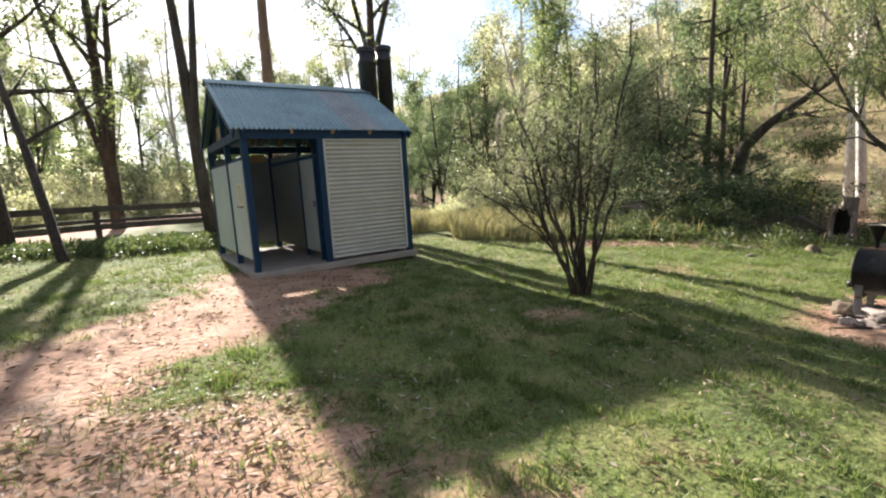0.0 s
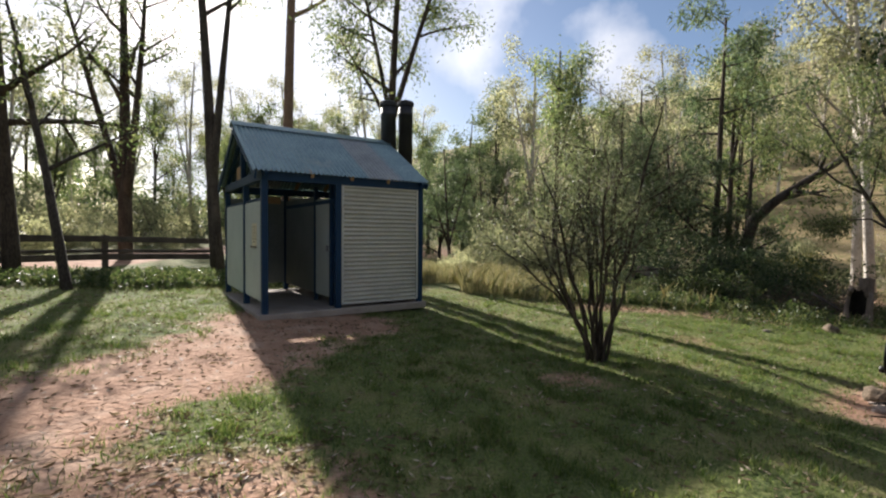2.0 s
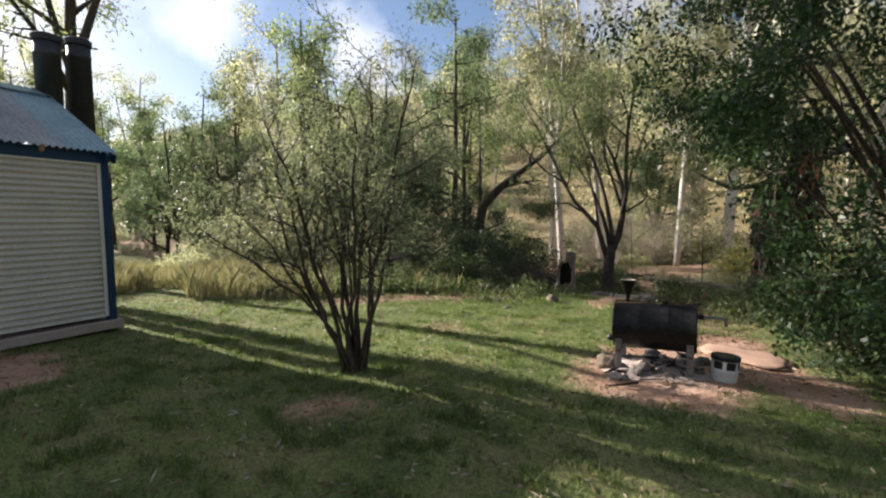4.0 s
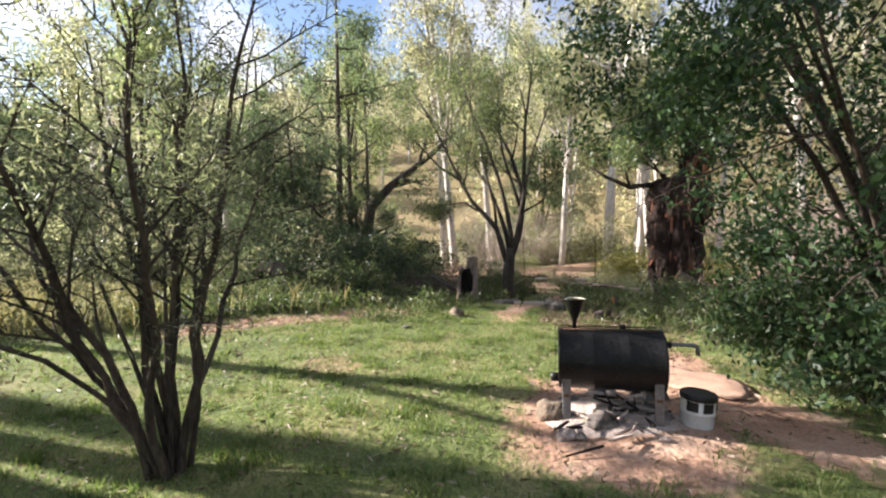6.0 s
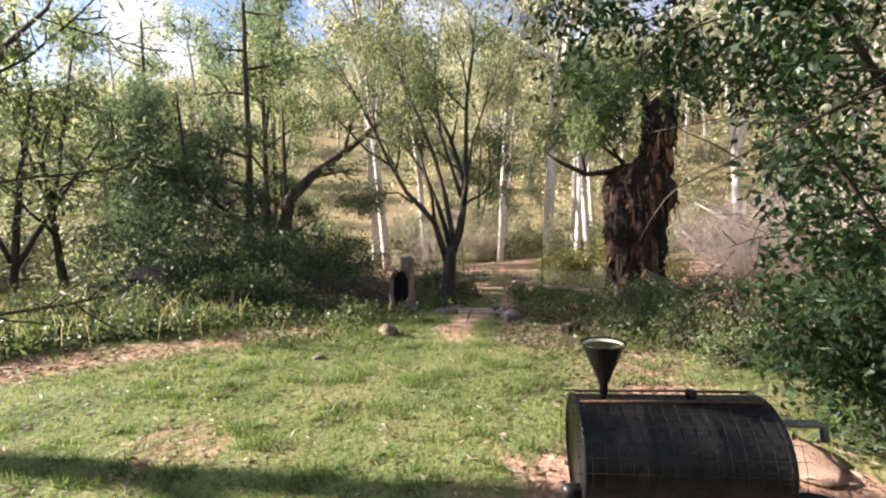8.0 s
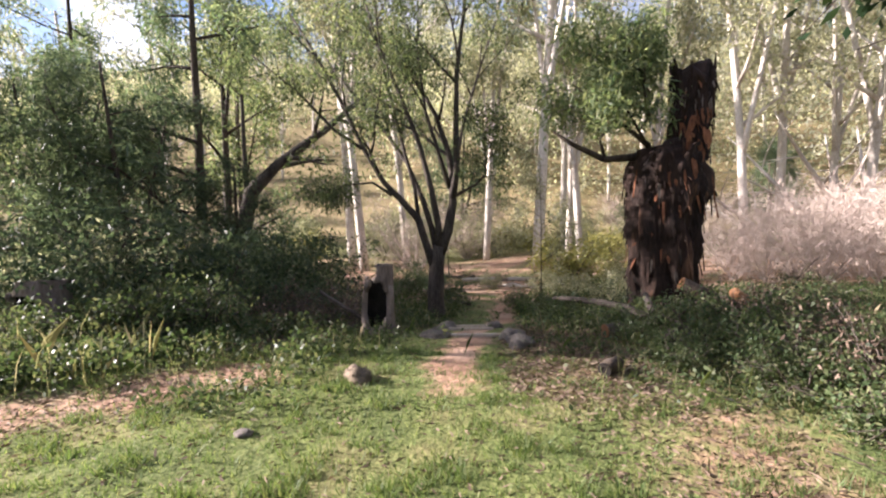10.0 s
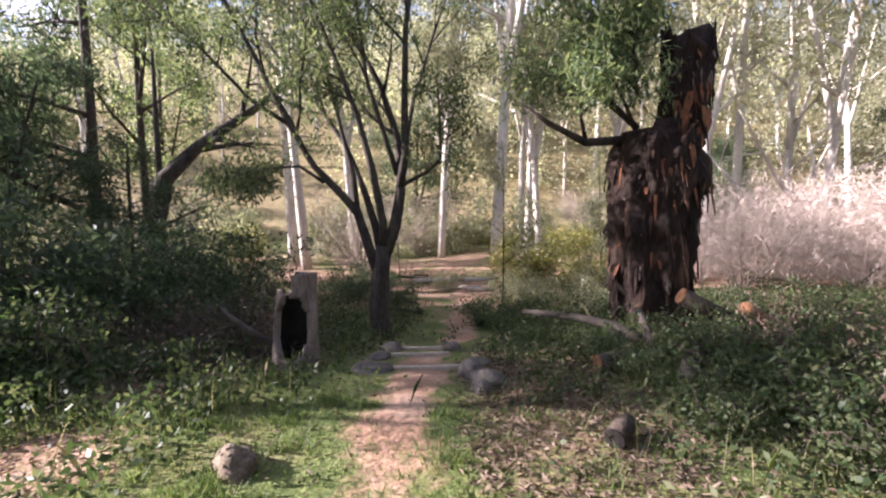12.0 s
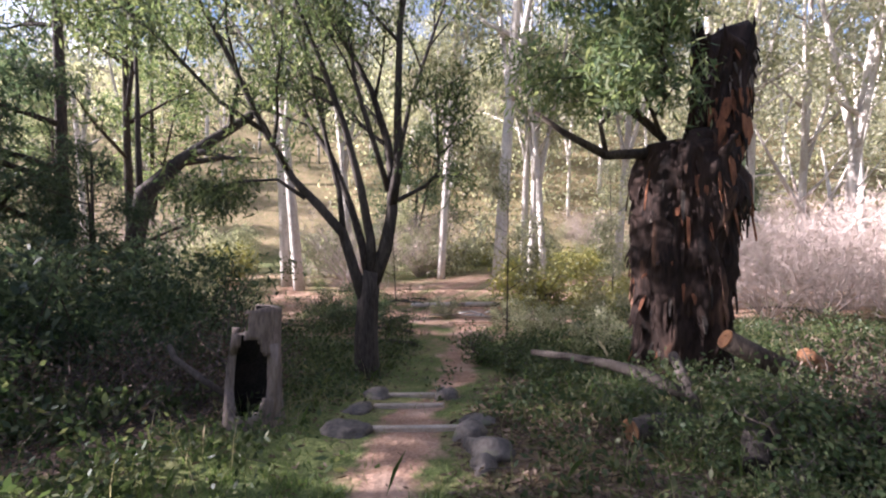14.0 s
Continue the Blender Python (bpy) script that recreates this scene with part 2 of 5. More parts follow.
def beam(a, b, w, h, bevel=0.006):
    """A straight timber from a to b, w wide and h deep."""
    a, b = Vector(a), Vector(b)
    d = b - a
    q = d.to_track_quat("X", "Z").to_matrix().to_4x4()
    return box((d.length, w, h), (a + b) / 2, bevel, q)


def lathe(profile, sides=24):
    """Rings of (radius, z), turned round z."""
    bm = bmesh.new()
    rings = []
    for r, z in profile:
        rings.append([bm.verts.new((r * math.cos(k * math.tau / sides), r * math.sin(k * math.tau / sides), z)) for k in range(sides)])
    for p, q in zip(rings, rings[1:]):
        for k in range(sides):
            bm.faces.new((p[k], p[(k + 1) % sides], q[(k + 1) % sides], q[k]))
    bm.faces.new(rings[0][::-1])
    bm.faces.new(rings[-1])
    return bm


def tube_data(lines, sides=7, wobble=0.0, rng=random):
    """Verts and faces of tapered tubes along lines of (point, radius)."""
    V, F = [], []
    for line in lines:
        n = len(line)
        k = sides if line[0][1] > 0.03 else max(3, sides - 3)
        start = len(V)
        ref = Vector((1, 0, 0))
        for i, (p, r) in enumerate(line):
            d = (line[min(i + 1, n - 1)][0] - line[max(i - 1, 0)][0]).normalized()
            ref = (ref - d * ref.dot(d))
            if ref.length < 1e-3:
                ref = d.orthogonal()
            ref.normalize()
            side = d.cross(ref)
            for j in range(k):
                a = j * math.tau / k
                rr = r * (1 + (rng.uniform(-wobble, wobble) if wobble else 0))
                V.append(p + (ref * math.cos(a) + side * math.sin(a)) * rr)
        for i in range(n - 1):
            for j in range(k):
                a, b = start + i * k + j, start + i * k + (j + 1) % k
                F.append((a, b, b + k, a + k))
        if k > 4:
            F.append(tuple(start + j for j in range(k))[::-1])
            F.append(tuple(start + (n - 1) * k + j for j in range(k)))
    return V, F


def leaf_data(points, per, spread, length, width, droop=0.5, seed=1, flat=0.0, far=False):
    """Leaves as folded four-cornered blades (far: three-cornered) round the points; spread may be one number or three."""
    g = np.random.default_rng(seed)
    pts = np.repeat(np.asarray(points, float), per, axis=0)
    n = len(pts)
    pts = pts + np.clip(g.normal(size=(n, 3)), -2.1, 2.1) * np.asarray(spread) * 0.6
    d = g.normal(size=(n, 3))
    d[:, 2] = d[:, 2] * (1 - flat) - droop * 1.6
    d /= np.linalg.norm(d, axis=1)[:, None]
    s = np.cross(d, g.normal(size=(n, 3)))
    s /= np.linalg.norm(s, axis=1)[:, None] + 1e-9
    L = (length * g.uniform(0.6, 1.3, n))[:, None]
    W = (width * g.uniform(0.6, 1.3, n))[:, None]
    if far:
        V = np.stack([pts, pts + d * L * 0.5 + s * W * 0.9, pts + d * L], 1)
        return V.reshape(-1, 3), np.arange(n * 3).reshape(n, 3)
    V = np.empty((n, 4, 3))
    V[:, 0] = pts
    V[:, 1] = pts + d * L * 0.45 + s * W * 0.5
    V[:, 2] = pts + d * L
    V[:, 3] = pts + d * L * 0.45 - s * W * 0.5
    return V.reshape(-1, 3), np.arange(n * 4).reshape(n, 4)


def branch_line(rng, p, d, length, r0, r1, bend=0.25, lift=0.0, segs=6):
    p, d = Vector(p), Vector(d).normalized()
    out = [(p.copy(), r0)]
    for i in range(1, segs + 1):
        d = (d + Vector((rng.uniform(-bend, bend), rng.uniform(-bend, bend), rng.uniform(-bend, bend) * 0.6 + lift)) * (2.2 / segs)).normalized()
        p = p + d * (length / segs)
        out.append((p.copy(), r0 + (r1 - r0) * i / segs))
    return out


def ramify(rng, line, levels, count, spread, shrink, lift, tips, lines, first=0.35, bend=0.3):
    """Side branches along a line, and theirs in turn; the last ones give the tips where leaves sit."""
    if levels == 0:
        tips.extend(p for p, r in line[len(line) // 2:])
        return
    total = sum((line[i + 1][0] - line[i][0]).length for i in range(len(line) - 1))
    for c in range(count):
        u = first + (1 - first) * (c + rng.uniform(0.1, 0.9)) / count
        i = min(int(u * (len(line) - 1)), len(line) - 2)
        f = u * (len(line) - 1) - i
        p = line[i][0].lerp(line[i + 1][0], f)
        r = line[i][1] + (line[i + 1][1] - line[i][1]) * f
        d = (line[i + 1][0] - line[i][0]).normalized()
        o = Vector((rng.gauss(0, 1), rng.gauss(0, 1), rng.gauss(0, 0.5)))
        o = (o - d * o.dot(d)).normalized()
        child = branch_line(rng, p, d * (1 - spread) + o * spread, total * shrink * rng.uniform(0.6, 1.2) * (1.15 - 0.5 * u), max(r * 0.62, 0.005), max(r * 0.12, 0.003), bend, lift, 4 if levels > 1 else 3)
        lines.append(child)
        ramify(rng, child, levels - 1, max(2, count - 1), spread, shrink, lift, tips, lines, 0.3, bend)


def tree(name, label, category, seed, stems, levels, count, spread, shrink, lift, bark, leaf, per, cloud, leaf_len, leaf_wid, droop=0.5, sides=8, first=0.4, group="", leaf_name="crown", bend=0.3, kind="", thin=0.0, far=False, keep=None):
    """A tree on its own base: stems is a list of lines; limbs and leaves follow from them."""
    rng = random.Random(seed)
    lines, tips = list(stems(rng)), []
    main, limbs = list(lines), []
    for s in main:
        own = []
        if s[-1][1] > 0.11 and len(main) > 1:
            limbs.append(own)
            continue
        ramify(rng, s, levels, count, spread, shrink, lift, tips, own, first, bend)
        tips.append(s[-1][0])
        limbs.append(own)
    base = new(name)
    tagged(base, label, category, group, kind)
    V, F = tube_data(main, sides, 0.05, rng)
    mesh_obj("trunk", V, F, bark, base, True)
    for own in limbs:
        own = [s for s in own if s[0][1] >= thin]
        if own:
            V, F = tube_data(own, max(5, sides - 2), 0.0, rng)
            tagged(mesh_obj("limb", V, F, bark, base, True), kind="stuff")
    if per:
        V, F = leaf_data([tuple(t) for t in tips if keep is None or keep(t)], per, cloud, leaf_len, leaf_wid, droop, seed, 0.0, far)
        mesh_obj(leaf_name, V, F, leaf, base)
    return base


# ---- ground ----


def ease(a, b, x):
    t = min(max((x - a) / (b - a), 0.0), 1.0)
    return t * t * (3 - 2 * t)


def ground_z(x, y):
    s = 0.857 * x + 0.515 * y
    side = -0.515 * x + 0.857 * y
    z = -0.035 * min(max(x, -12.0), 9.0)
    z -= 0.46 * ease(11.6, 15.6, s) + 0.45 * ease(15.6, 23.0, s)
    far = math.hypot(x, y)
    z += 0.36 * max(s - 34.0, 0.0) * ease(34, 70, s) * (1 - 0.5 * ease(250, 600, s)) if s > 34 else 0.0
    z += 0.05 * ease(20, 60, far) * max(far - 30, 0) * (0.3 + 0.7 * ease(-0.3, 0.8, side / (far + 1))) * 0.35 if far > 20 else 0.0
    z += 0.05 * noise.noise((x * 0.5, y * 0.5, 3.0)) + 0.02 * noise.noise((x * 1.9, y * 1.9, 7.0))
    if s > 11.5 or far > 18:
        z += 0.22 * noise.noise((x * 0.22, y * 0.22, 1.0)) * ease(11.5, 17, max(s, far - 5))
    return z


def axis(lo, hi, a, b, fine):
    out = list(np.arange(a, b + 1e-6, fine))
    step, v = fine, b
    while v < hi:
        step *= 1.22
        v += step
        out.append(v)
    step, v = fine, a
    while v > lo:
        step *= 1.22
        v -= step
        out.insert(0, v)
    return out


def seg_dist(x, y, pts):
    best = 1e9
    for (ax, ay), (bx, by) in zip(pts, pts[1:]):
        dx, dy = bx - ax, by - ay
        t = min(max(((x - ax) * dx + (y - ay) * dy) / (dx * dx + dy * dy), 0), 1)
        best = min(best, math.hypot(x - ax - t * dx, y - ay - t * dy))
    return best


TRACK = [(-9.0, 0.6), (-3.6, 3.0), (-2.6, 5.2), (-2.5, 7.4)]
FOOT = [(7.1, 7.6), (7.9, 8.05), (9.4, 8.9), (11.3, 9.5), (15.0, 11.3), (19, 13.5)]
ROAD = [(-34, 2), (-17, 9.0), (-14, 11), (-12.9, 16), (-13, 40)]


def bare(x, y):
    """How bare of grass the ground is: the trodden ways, the hearth, the verges."""
    w = 0.5 * noise.noise((x * 0.9, y * 0.9, 11.0)) + 0.3 * noise.noise((x * 2.7, y * 2.7, 5.0)) + 0.3 * noise.noise((x * 6.1, y * 6.1, 8.0))
    v = 1 - ease(0.35, 1.5, seg_dist(x, y, TRACK) + w)
    v = max(v, 1 - ease(0.5, 1.5, math.hypot((x + 2.3) * 0.75, y - 7.5) + w))
    v = max(v, (1 - ease(0.02, 0.36, seg_dist(x, y, FOOT) + 0.5 * w)) * (0.40 + 0.45 * ease(9.9, 11.0, 0.857 * x + 0.515 * y + 0.8 * w)))
    v = max(v, 1 - ease(0.5, 1.15, math.hypot((x - 4.6) * 0.8, y - 4.4) + 0.6 * w))
    v = max(v, 0.8 * (1 - ease(0.2, 0.7, seg_dist(x, y, [(5.2, 3.2), (6.1, 4.6), (6.6, 4.9)]) + 0.6 * w)))
    v = max(v, 0.56 * (1 - ease(0.15, 0.85, seg_dist(x, y, [(2.9, 10.6), (4.6, 10.3), (6.3, 9.7)]) + 0.6 * w)))
    v = max(v, 0.62 * (1 - ease(0.5, 1.9, math.hypot((x + 1.5) * 0.8, y - 1.9) + w)))
    v = max(v, 1 - ease(0.08, 0.34, math.hypot(x + 0.6, y - 2.62) + 0.3 * w), 0.5 * (1 - ease(0.1, 0.6, math.hypot(x - 1.25, y - 5.0) + 0.4 * w)), 0.36 * (1 - ease(0.1, 0.6, math.hypot(x - 3.7, y - 7.4) + 0.4 * w)))
    v = max(v, 0.3 * (1 - ease(0.3, 1.1, seg_dist(x, y, [(8.3, 7.1), (9.4, 7.4)]) + 0.7 * w)), 0.38 * (1 - ease(0.2, 0.9, seg_dist(x, y, [(6.9, 5.2), (7.6, 5.4)]) + 0.7 * w)), 0.7 * (1 - ease(0.4, 1.0, seg_dist(x, y, [(7.6, 11.0), (8.8, 11.2)]) + 0.7 * w)))
    v = max(v, 1 - ease(1.3, 2.6, seg_dist(x, y, ROAD) + w))
    s = 0.857 * x + 0.515 * y
    v = max(v, 0.58 * ease(15.5, 19, s) * (1 - ease(28, 36, s)) * ease(-0.2, 0.2, w + 0.1), 0.3 * ease(36, 44, s))
    return max(v, 0.16 * ease(15, 22, math.hypot(x, y - 3)))


xs, ys = axis(-900, 1500, -7, 13.5, 0.16), axis(-500, 1500, -1.5, 14.5, 0.16)
nx, ny = len(xs), len(ys)
gv = [(x, y, ground_z(x, y)) for y in ys for x in xs]
gf = [(j * nx + i, j * nx + i + 1, (j + 1) * nx + i + 1, (j + 1) * nx + i) for j in range(ny - 1) for i in range(nx - 1)]
g_mat, n, l, b = nodes_of("ground_earth_and_turf")
at, geo = n.new("ShaderNodeAttribute"), n.new("ShaderNodeNewGeometry")
at.attribute_name = "bare"


def g_noise(scale, detail=5.0):
    t = n.new("ShaderNodeTexNoise")
    t.inputs["Scale"].default_value, t.inputs["Detail"].default_value = scale, detail
    l.new(geo.outputs["Position"], t.inputs["Vector"])
    return t


def g_ramp(src, stops):
    r = n.new("ShaderNodeValToRGB")
    e = r.color_ramp.elements
    e[0].position, e[0].color = stops[0][0], (*stops[0][1], 1)
    e[1].position, e[1].color = stops[-1][0], (*stops[-1][1], 1)
    for p, c in stops[1:-1]:
        e.new(p).color = (*c, 1)
    l.new(src, r.inputs["Fac"])
    return r


def g_mix(fac, a, b_):
    m = n.new("ShaderNodeMix")
    m.data_type = "RGBA"
    l.new(fac, m.inputs["Factor"])
    l.new(a, m.inputs["A"])
    l.new(b_, m.inputs["B"])
    return m.outputs["Result"]


turf = g_ramp(g_noise(1.3, 8).outputs["Fac"], [(0.34, (0.055, 0.08, 0.026)), (0.5, (0.125, 0.15, 0.045)), (0.62, (0.22, 0.19, 0.085))])
turf_fine = g_ramp(g_noise(45).outputs["Fac"], [(0.38, (0.04, 0.055, 0.02)), (0.62, (0.22, 0.23, 0.09))])
grassy = n.new("ShaderNodeMix")
grassy.data_type = "RGBA"
grassy.inputs["Factor"].default_value = 0.45
l.new(turf.outputs["Color"], grassy.inputs["A"])
l.new(turf_fine.outputs["Color"], grassy.inputs["B"])
soil = g_ramp(g_noise(2.2, 9).outputs["Fac"], [(0.30, (0.21, 0.115, 0.07)), (0.52, (0.38, 0.225, 0.145)), (0.70, (0.50, 0.35, 0.255))])
soil_fine = g_ramp(g_noise(38, 6).outputs["Fac"], [(0.35, (0.15, 0.09, 0.06)), (0.65, (0.50, 0.34, 0.25))])
earthy = n.new("ShaderNodeMix")
earthy.data_type = "RGBA"
earthy.inputs["Factor"].default_value = 0.35
l.new(soil.outputs["Color"], earthy.inputs["A"])
l.new(soil_fine.outputs["Color"], earthy.inputs["B"])
edge = n.new("ShaderNodeMath")
edge.operation = "MULTIPLY_ADD"
edge.inputs[1].default_value = 0.9
l.new(g_noise(9, 12).outputs["Fac"], edge.inputs[0])
l.new(at.outputs["Fac"], edge.inputs[2])
mask = g_ramp(edge.outputs[0], [(0.60, (0, 0, 0)), (0.98, (1, 1, 1))])
l.new(g_mix(mask.outputs["Color"], grassy.outputs["Result"], earthy.outputs["Result"]), b.inputs["Base Color"])
b.inputs["Roughness"].default_value, b.inputs["Specular IOR Level"].default_value = 0.95, 0.1
bn = n.new("ShaderNodeBump")
bn.inputs["Strength"].default_value, bn.inputs["Distance"].default_value = 0.8, 0.04
l.new(g_noise(14, 12).outputs["Fac"], bn.inputs["Height"])
l.new(bn.outputs["Normal"], b.inputs["Normal"])
ground = mesh_obj("ground", gv, gf, g_mat, None, True)
tagged(ground, "grassy campsite ground with bare reddish earth tracks", "ground", kind="structure")
attr = ground.data.attributes.new("bare", "FLOAT", "POINT")
attr.data.foreach_set("value", [bare(v[0], v[1]) for v in gv])

# ---- the hut ----
HX, HY, HA = -3.02, 7.53, 34.0
HW, HD, SLAB = 2.86, 3.2, 0.19
WALL_H, RISE, OVER = 2.27, 0.92, 0.14
UP = 0.10                     # the roof stands off the wall plate
hut = new("toilet_hut")
tagged(hut, "small blue-framed toilet hut with corrugated gable roof on concrete slab", "hut")
hut.matrix_world = pose(HX, HY, SLAB, 0, 0, HA)


def corrugated(w, h, amp=0.009, pitch=0.076, steps=8, ripple=0.0, seed=0, start=0.0):
    """A wavy sheet in x (waves) and y (length), with a little thickness."""
    g = np.random.default_rng(seed)
    n_ = max(int(w / pitch * steps), 4)
    rows = 7
    V, F = [], []
    for k in (0, 1):
        for j in range(rows):
            for i in range(n_ + 1):
                x = w * i / n_
                V.append((x, h * j / (rows - 1), amp * math.cos((x + start) / pitch * math.tau) - k * 0.002 + ripple * g.uniform(-1, 1)))
    o = rows * (n_ + 1)
    for j in range(rows - 1):
        for i in range(n_):
            a = j * (n_ + 1) + i
            F.append((a, a + 1, a + n_ + 2, a + n_ + 1))
            F.append((o + a, o + a + n_ + 1, o + a + n_ + 2, o + a + 1))
    return V, F


def hut_part(name, bm, mat, label=""):
    return part(name, bm, mat, hut, label)


hut_part("slab", box((HW + 0.22, HD + 0.2, 0.12), (HW / 2, HD / 2, -0.06), 0.012), CONCRETE, "stained concrete floor slab")
POST = 0.10
MIDX = 1.22
for px, py in ((0, 0), (MIDX, 0), (HW, 0), (0, HD * 0.42), (0, HD), (MIDX, HD), (HW, HD)):
    hut_part("post", box((POST, POST, WALL_H), (px, py, WALL_H / 2)), BLUE)
for a, c in (((-0.05, 0, WALL_H - 0.07), (HW + 0.05, 0, WALL_H - 0.07)), ((-0.05, HD, WALL_H - 0.07), (HW + 0.05, HD, WALL_H - 0.07)),
             ((0, -0.05, WALL_H - 0.06), (0, HD + 0.05, WALL_H - 0.06)), ((HW, -0.05, WALL_H - 0.06), (HW, HD + 0.05, WALL_H - 0.06))):
    hut_part("top_beam", beam(a, c, 0.104, 0.15), BLUE)
for gx in (0, HW):
    zc = WALL_H + RISE - 0.06 + UP
    hut_part("king_post", box((0.08, 0.09, RISE - 0.1), (gx, HD / 2, WALL_H + RISE / 2 - 0.06)), BLUE)
    for sgn in (-1, 1):
        hut_part("gable_rafter", beam((gx, HD / 2 + sgn * (HD / 2 + OVER), WALL_H - 0.18 + UP), (gx, HD / 2, zc - 0.05), 0.06, 0.10), BLUE)
        hut_part("barge_board", beam((gx + (-0.16 if gx == 0 else 0.09), HD / 2 + sgn * (HD / 2 + OVER), WALL_H - 0.19 + UP), (gx + (-0.16 if gx == 0 else 0.09), HD / 2, zc - 0.06), 0.03, 0.12), BLUE)
# roof sheets
slope = math.hypot(HD / 2 + OVER, RISE + 0.12)
tilt = math.degrees(math.atan2(RISE + 0.12, HD / 2 + OVER))
SHEETS = [(-0.20, 0.80, ROOF), (0.60, 0.80, ROOF), (1.40, 0.33, ROOF), (1.73, 0.66, ROOF_WORN), (2.39, 0.55, ROOF)]
for side in (0, 1):
    for x0, w, mat in SHEETS:
        V, F = corrugated(w + 0.05, slope + 0.02, 0.017, start=x0)
        m = Matrix.Translation((x0, -OVER, WALL_H - 0.10 + UP)) @ Matrix.Rotation(radians(tilt), 4, "X")
        if side:
            m = Matrix.Translation((HW / 2 - 0.03, HD / 2, 0)) @ Matrix.Rotation(math.pi, 4, "Z") @ Matrix.Translation((-HW / 2 - 0.03, -HD / 2, 0)) @ m
        V = [m @ Vector(v) for v in V]
        sh = mesh_obj("roof_sheet", V, F, mat, hut, True)
        if mat is ROOF_WORN:
            tagged(sh, "worn bare grey roof sheet")
cap = bmesh.new()
pts = [(-0.17, -0.085), (-0.03, 0.005), (0, 0.02), (0.03, 0.005), (0.17, -0.085)]
ring = [[cap.verts.new((x, HD / 2 + py, WALL_H + RISE + 0.035 + UP + pz)) for py, pz in pts] for x in (-0.21, HW + 0.14)]
for k in range(4):
    cap.faces.new((ring[0][k], ring[1][k], ring[1][k + 1], ring[0][k + 1]))
hut_part("ridge_cap", cap, ROOF, "folded steel ridge cap")
for rx in (0.75, 1.45, 2.15):
    for sgn in (-1, 1):
        hut_part("rafter", beam((rx, HD / 2 + sgn * (HD / 2 + 0.1), WALL_H - 0.13 + UP), (rx, HD / 2, WALL_H + RISE - 0.13 + UP), 0.045, 0.09), TIMBER)
# corrugated walls, waves running level
def iron_wall(x0, y0, length, ang, z0, h, mat=WALL_IRON):
    V, F = corrugated(h, length, 0.026, 0.076, 10)
    m = Matrix.Translation((x0, y0, z0)) @ Matrix.Rotation(radians(ang), 4, "Z") @ Matrix(((0, 1, 0, 0), (0, 0, -1, 0), (1, 0, 0, 0), (0, 0, 0, 1)))
    return mesh_obj("corrugated_wall", [m @ Vector(v) for v in V], F, mat, hut, True)


iron_wall(MIDX + 0.07, -0.015, HW - MIDX - 0.14, 0, 0.06, 2.05)
iron_wall(HW + 0.02, 0.06, HD - 0.12, 90, 0.06, 2.05)
iron_wall(HW - 0.05, HD + 0.02, HW - MIDX - 0.14, 180, 0.06, 2.05)
for ex in (MIDX + 0.075, HW - 0.075):
    hut_part("edge_strip", box((0.045, 0.03, 2.08), (ex, -0.03, 1.10), 0.003), WALL_IRON)
hut_part("head_strip", box((HW - MIDX - 0.11, 0.03, 0.04), ((HW + MIDX) / 2, -0.03, 2.12), 0.003), WALL_IRON)
# flat panels of the screen and the back
hut_part("screen_panel", box((0.02, HD * 0.42 - POST, 1.62), (-0.02, HD * 0.21, 1.00), 0.003), PANEL)
hut_part("screen_panel", box((0.02, HD * 0.58 - POST, 1.62), (-0.02, HD * 0.71, 1.00), 0.003), PANEL)
# back panel and cubicle wall take the darkened panel colour, shade included
hut_part("back_panel", box((MIDX - POST, 0.02, 1.86), (MIDX / 2, HD - 0.02, 1.09), 0.003), PANEL_SHADED)
for z_ in (0.165, 1.82):
    hut_part("panel_rail", box((0.03, HD - POST, 0.035), (0.0, HD / 2, z_ + 0.02), 0.003), BLUE)
door = hut_part("door", box((0.035, 0.78, 1.78), (MIDX, 0.72, 1.03), 0.004), PANEL, "pale grey-green flush cubicle door")
part("door_handle", box((0.05, 0.02, 0.11), (MIDX - 0.035, 0.42, 1.02), 0.004), GREY_STEEL, door, "steel door handle")
hut_part("cubicle_wall", box((0.03, HD - 1.25, 1.85), (MIDX, 1.17 + (HD - 1.25) / 2, 1.07), 0.004), PANEL_SHADED)
for dy in (0.30, 1.13):
    hut_part("door_post", box((0.07, 0.07, WALL_H - 0.1), (MIDX, dy, WALL_H / 2 - 0.05)), BLUE)
hut_part("head_rail", beam((MIDX, 0.05, 1.86), (MIDX, HD - 0.05, 1.86), 0.06, 0.07), BLUE)
hut_part("ply_infill", box((0.015, 0.62, 0.30), (0.03, HD * 0.5 + 0.42, WALL_H + 0.15), 0.002), TIMBER, "bare plywood gable infill")
hut_part("ply_infill", box((0.30, 0.015, 0.16), (MIDX - 0.27, HD - 0.03, 2.02), 0.002), TIMBER)
notice = new("notice")
tagged(notice, "faded yellowed notice sheet fixed on the screen panel", "sign")
notice.matrix_world = hut.matrix_world @ pose(-0.032, 0.56, 1.26)
part("sheet", box((0.004, 0.34, 0.38), (0, 0, 0), 0), PAPER, notice)
for k, (w_, z_) in enumerate(((0.26, 0.13), (0.24, 0.08), (0.26, 0.03), (0.20, -0.02), (0.25, -0.07), (0.16, -0.12))):
    part("print_line", box((0.002, w_, 0.014), (-0.003, 0, z_), 0), INK, notice)
part("tray", box((0.04, 0.34, 0.025), (-0.016, 0, -0.20), 0.002), INK, notice)


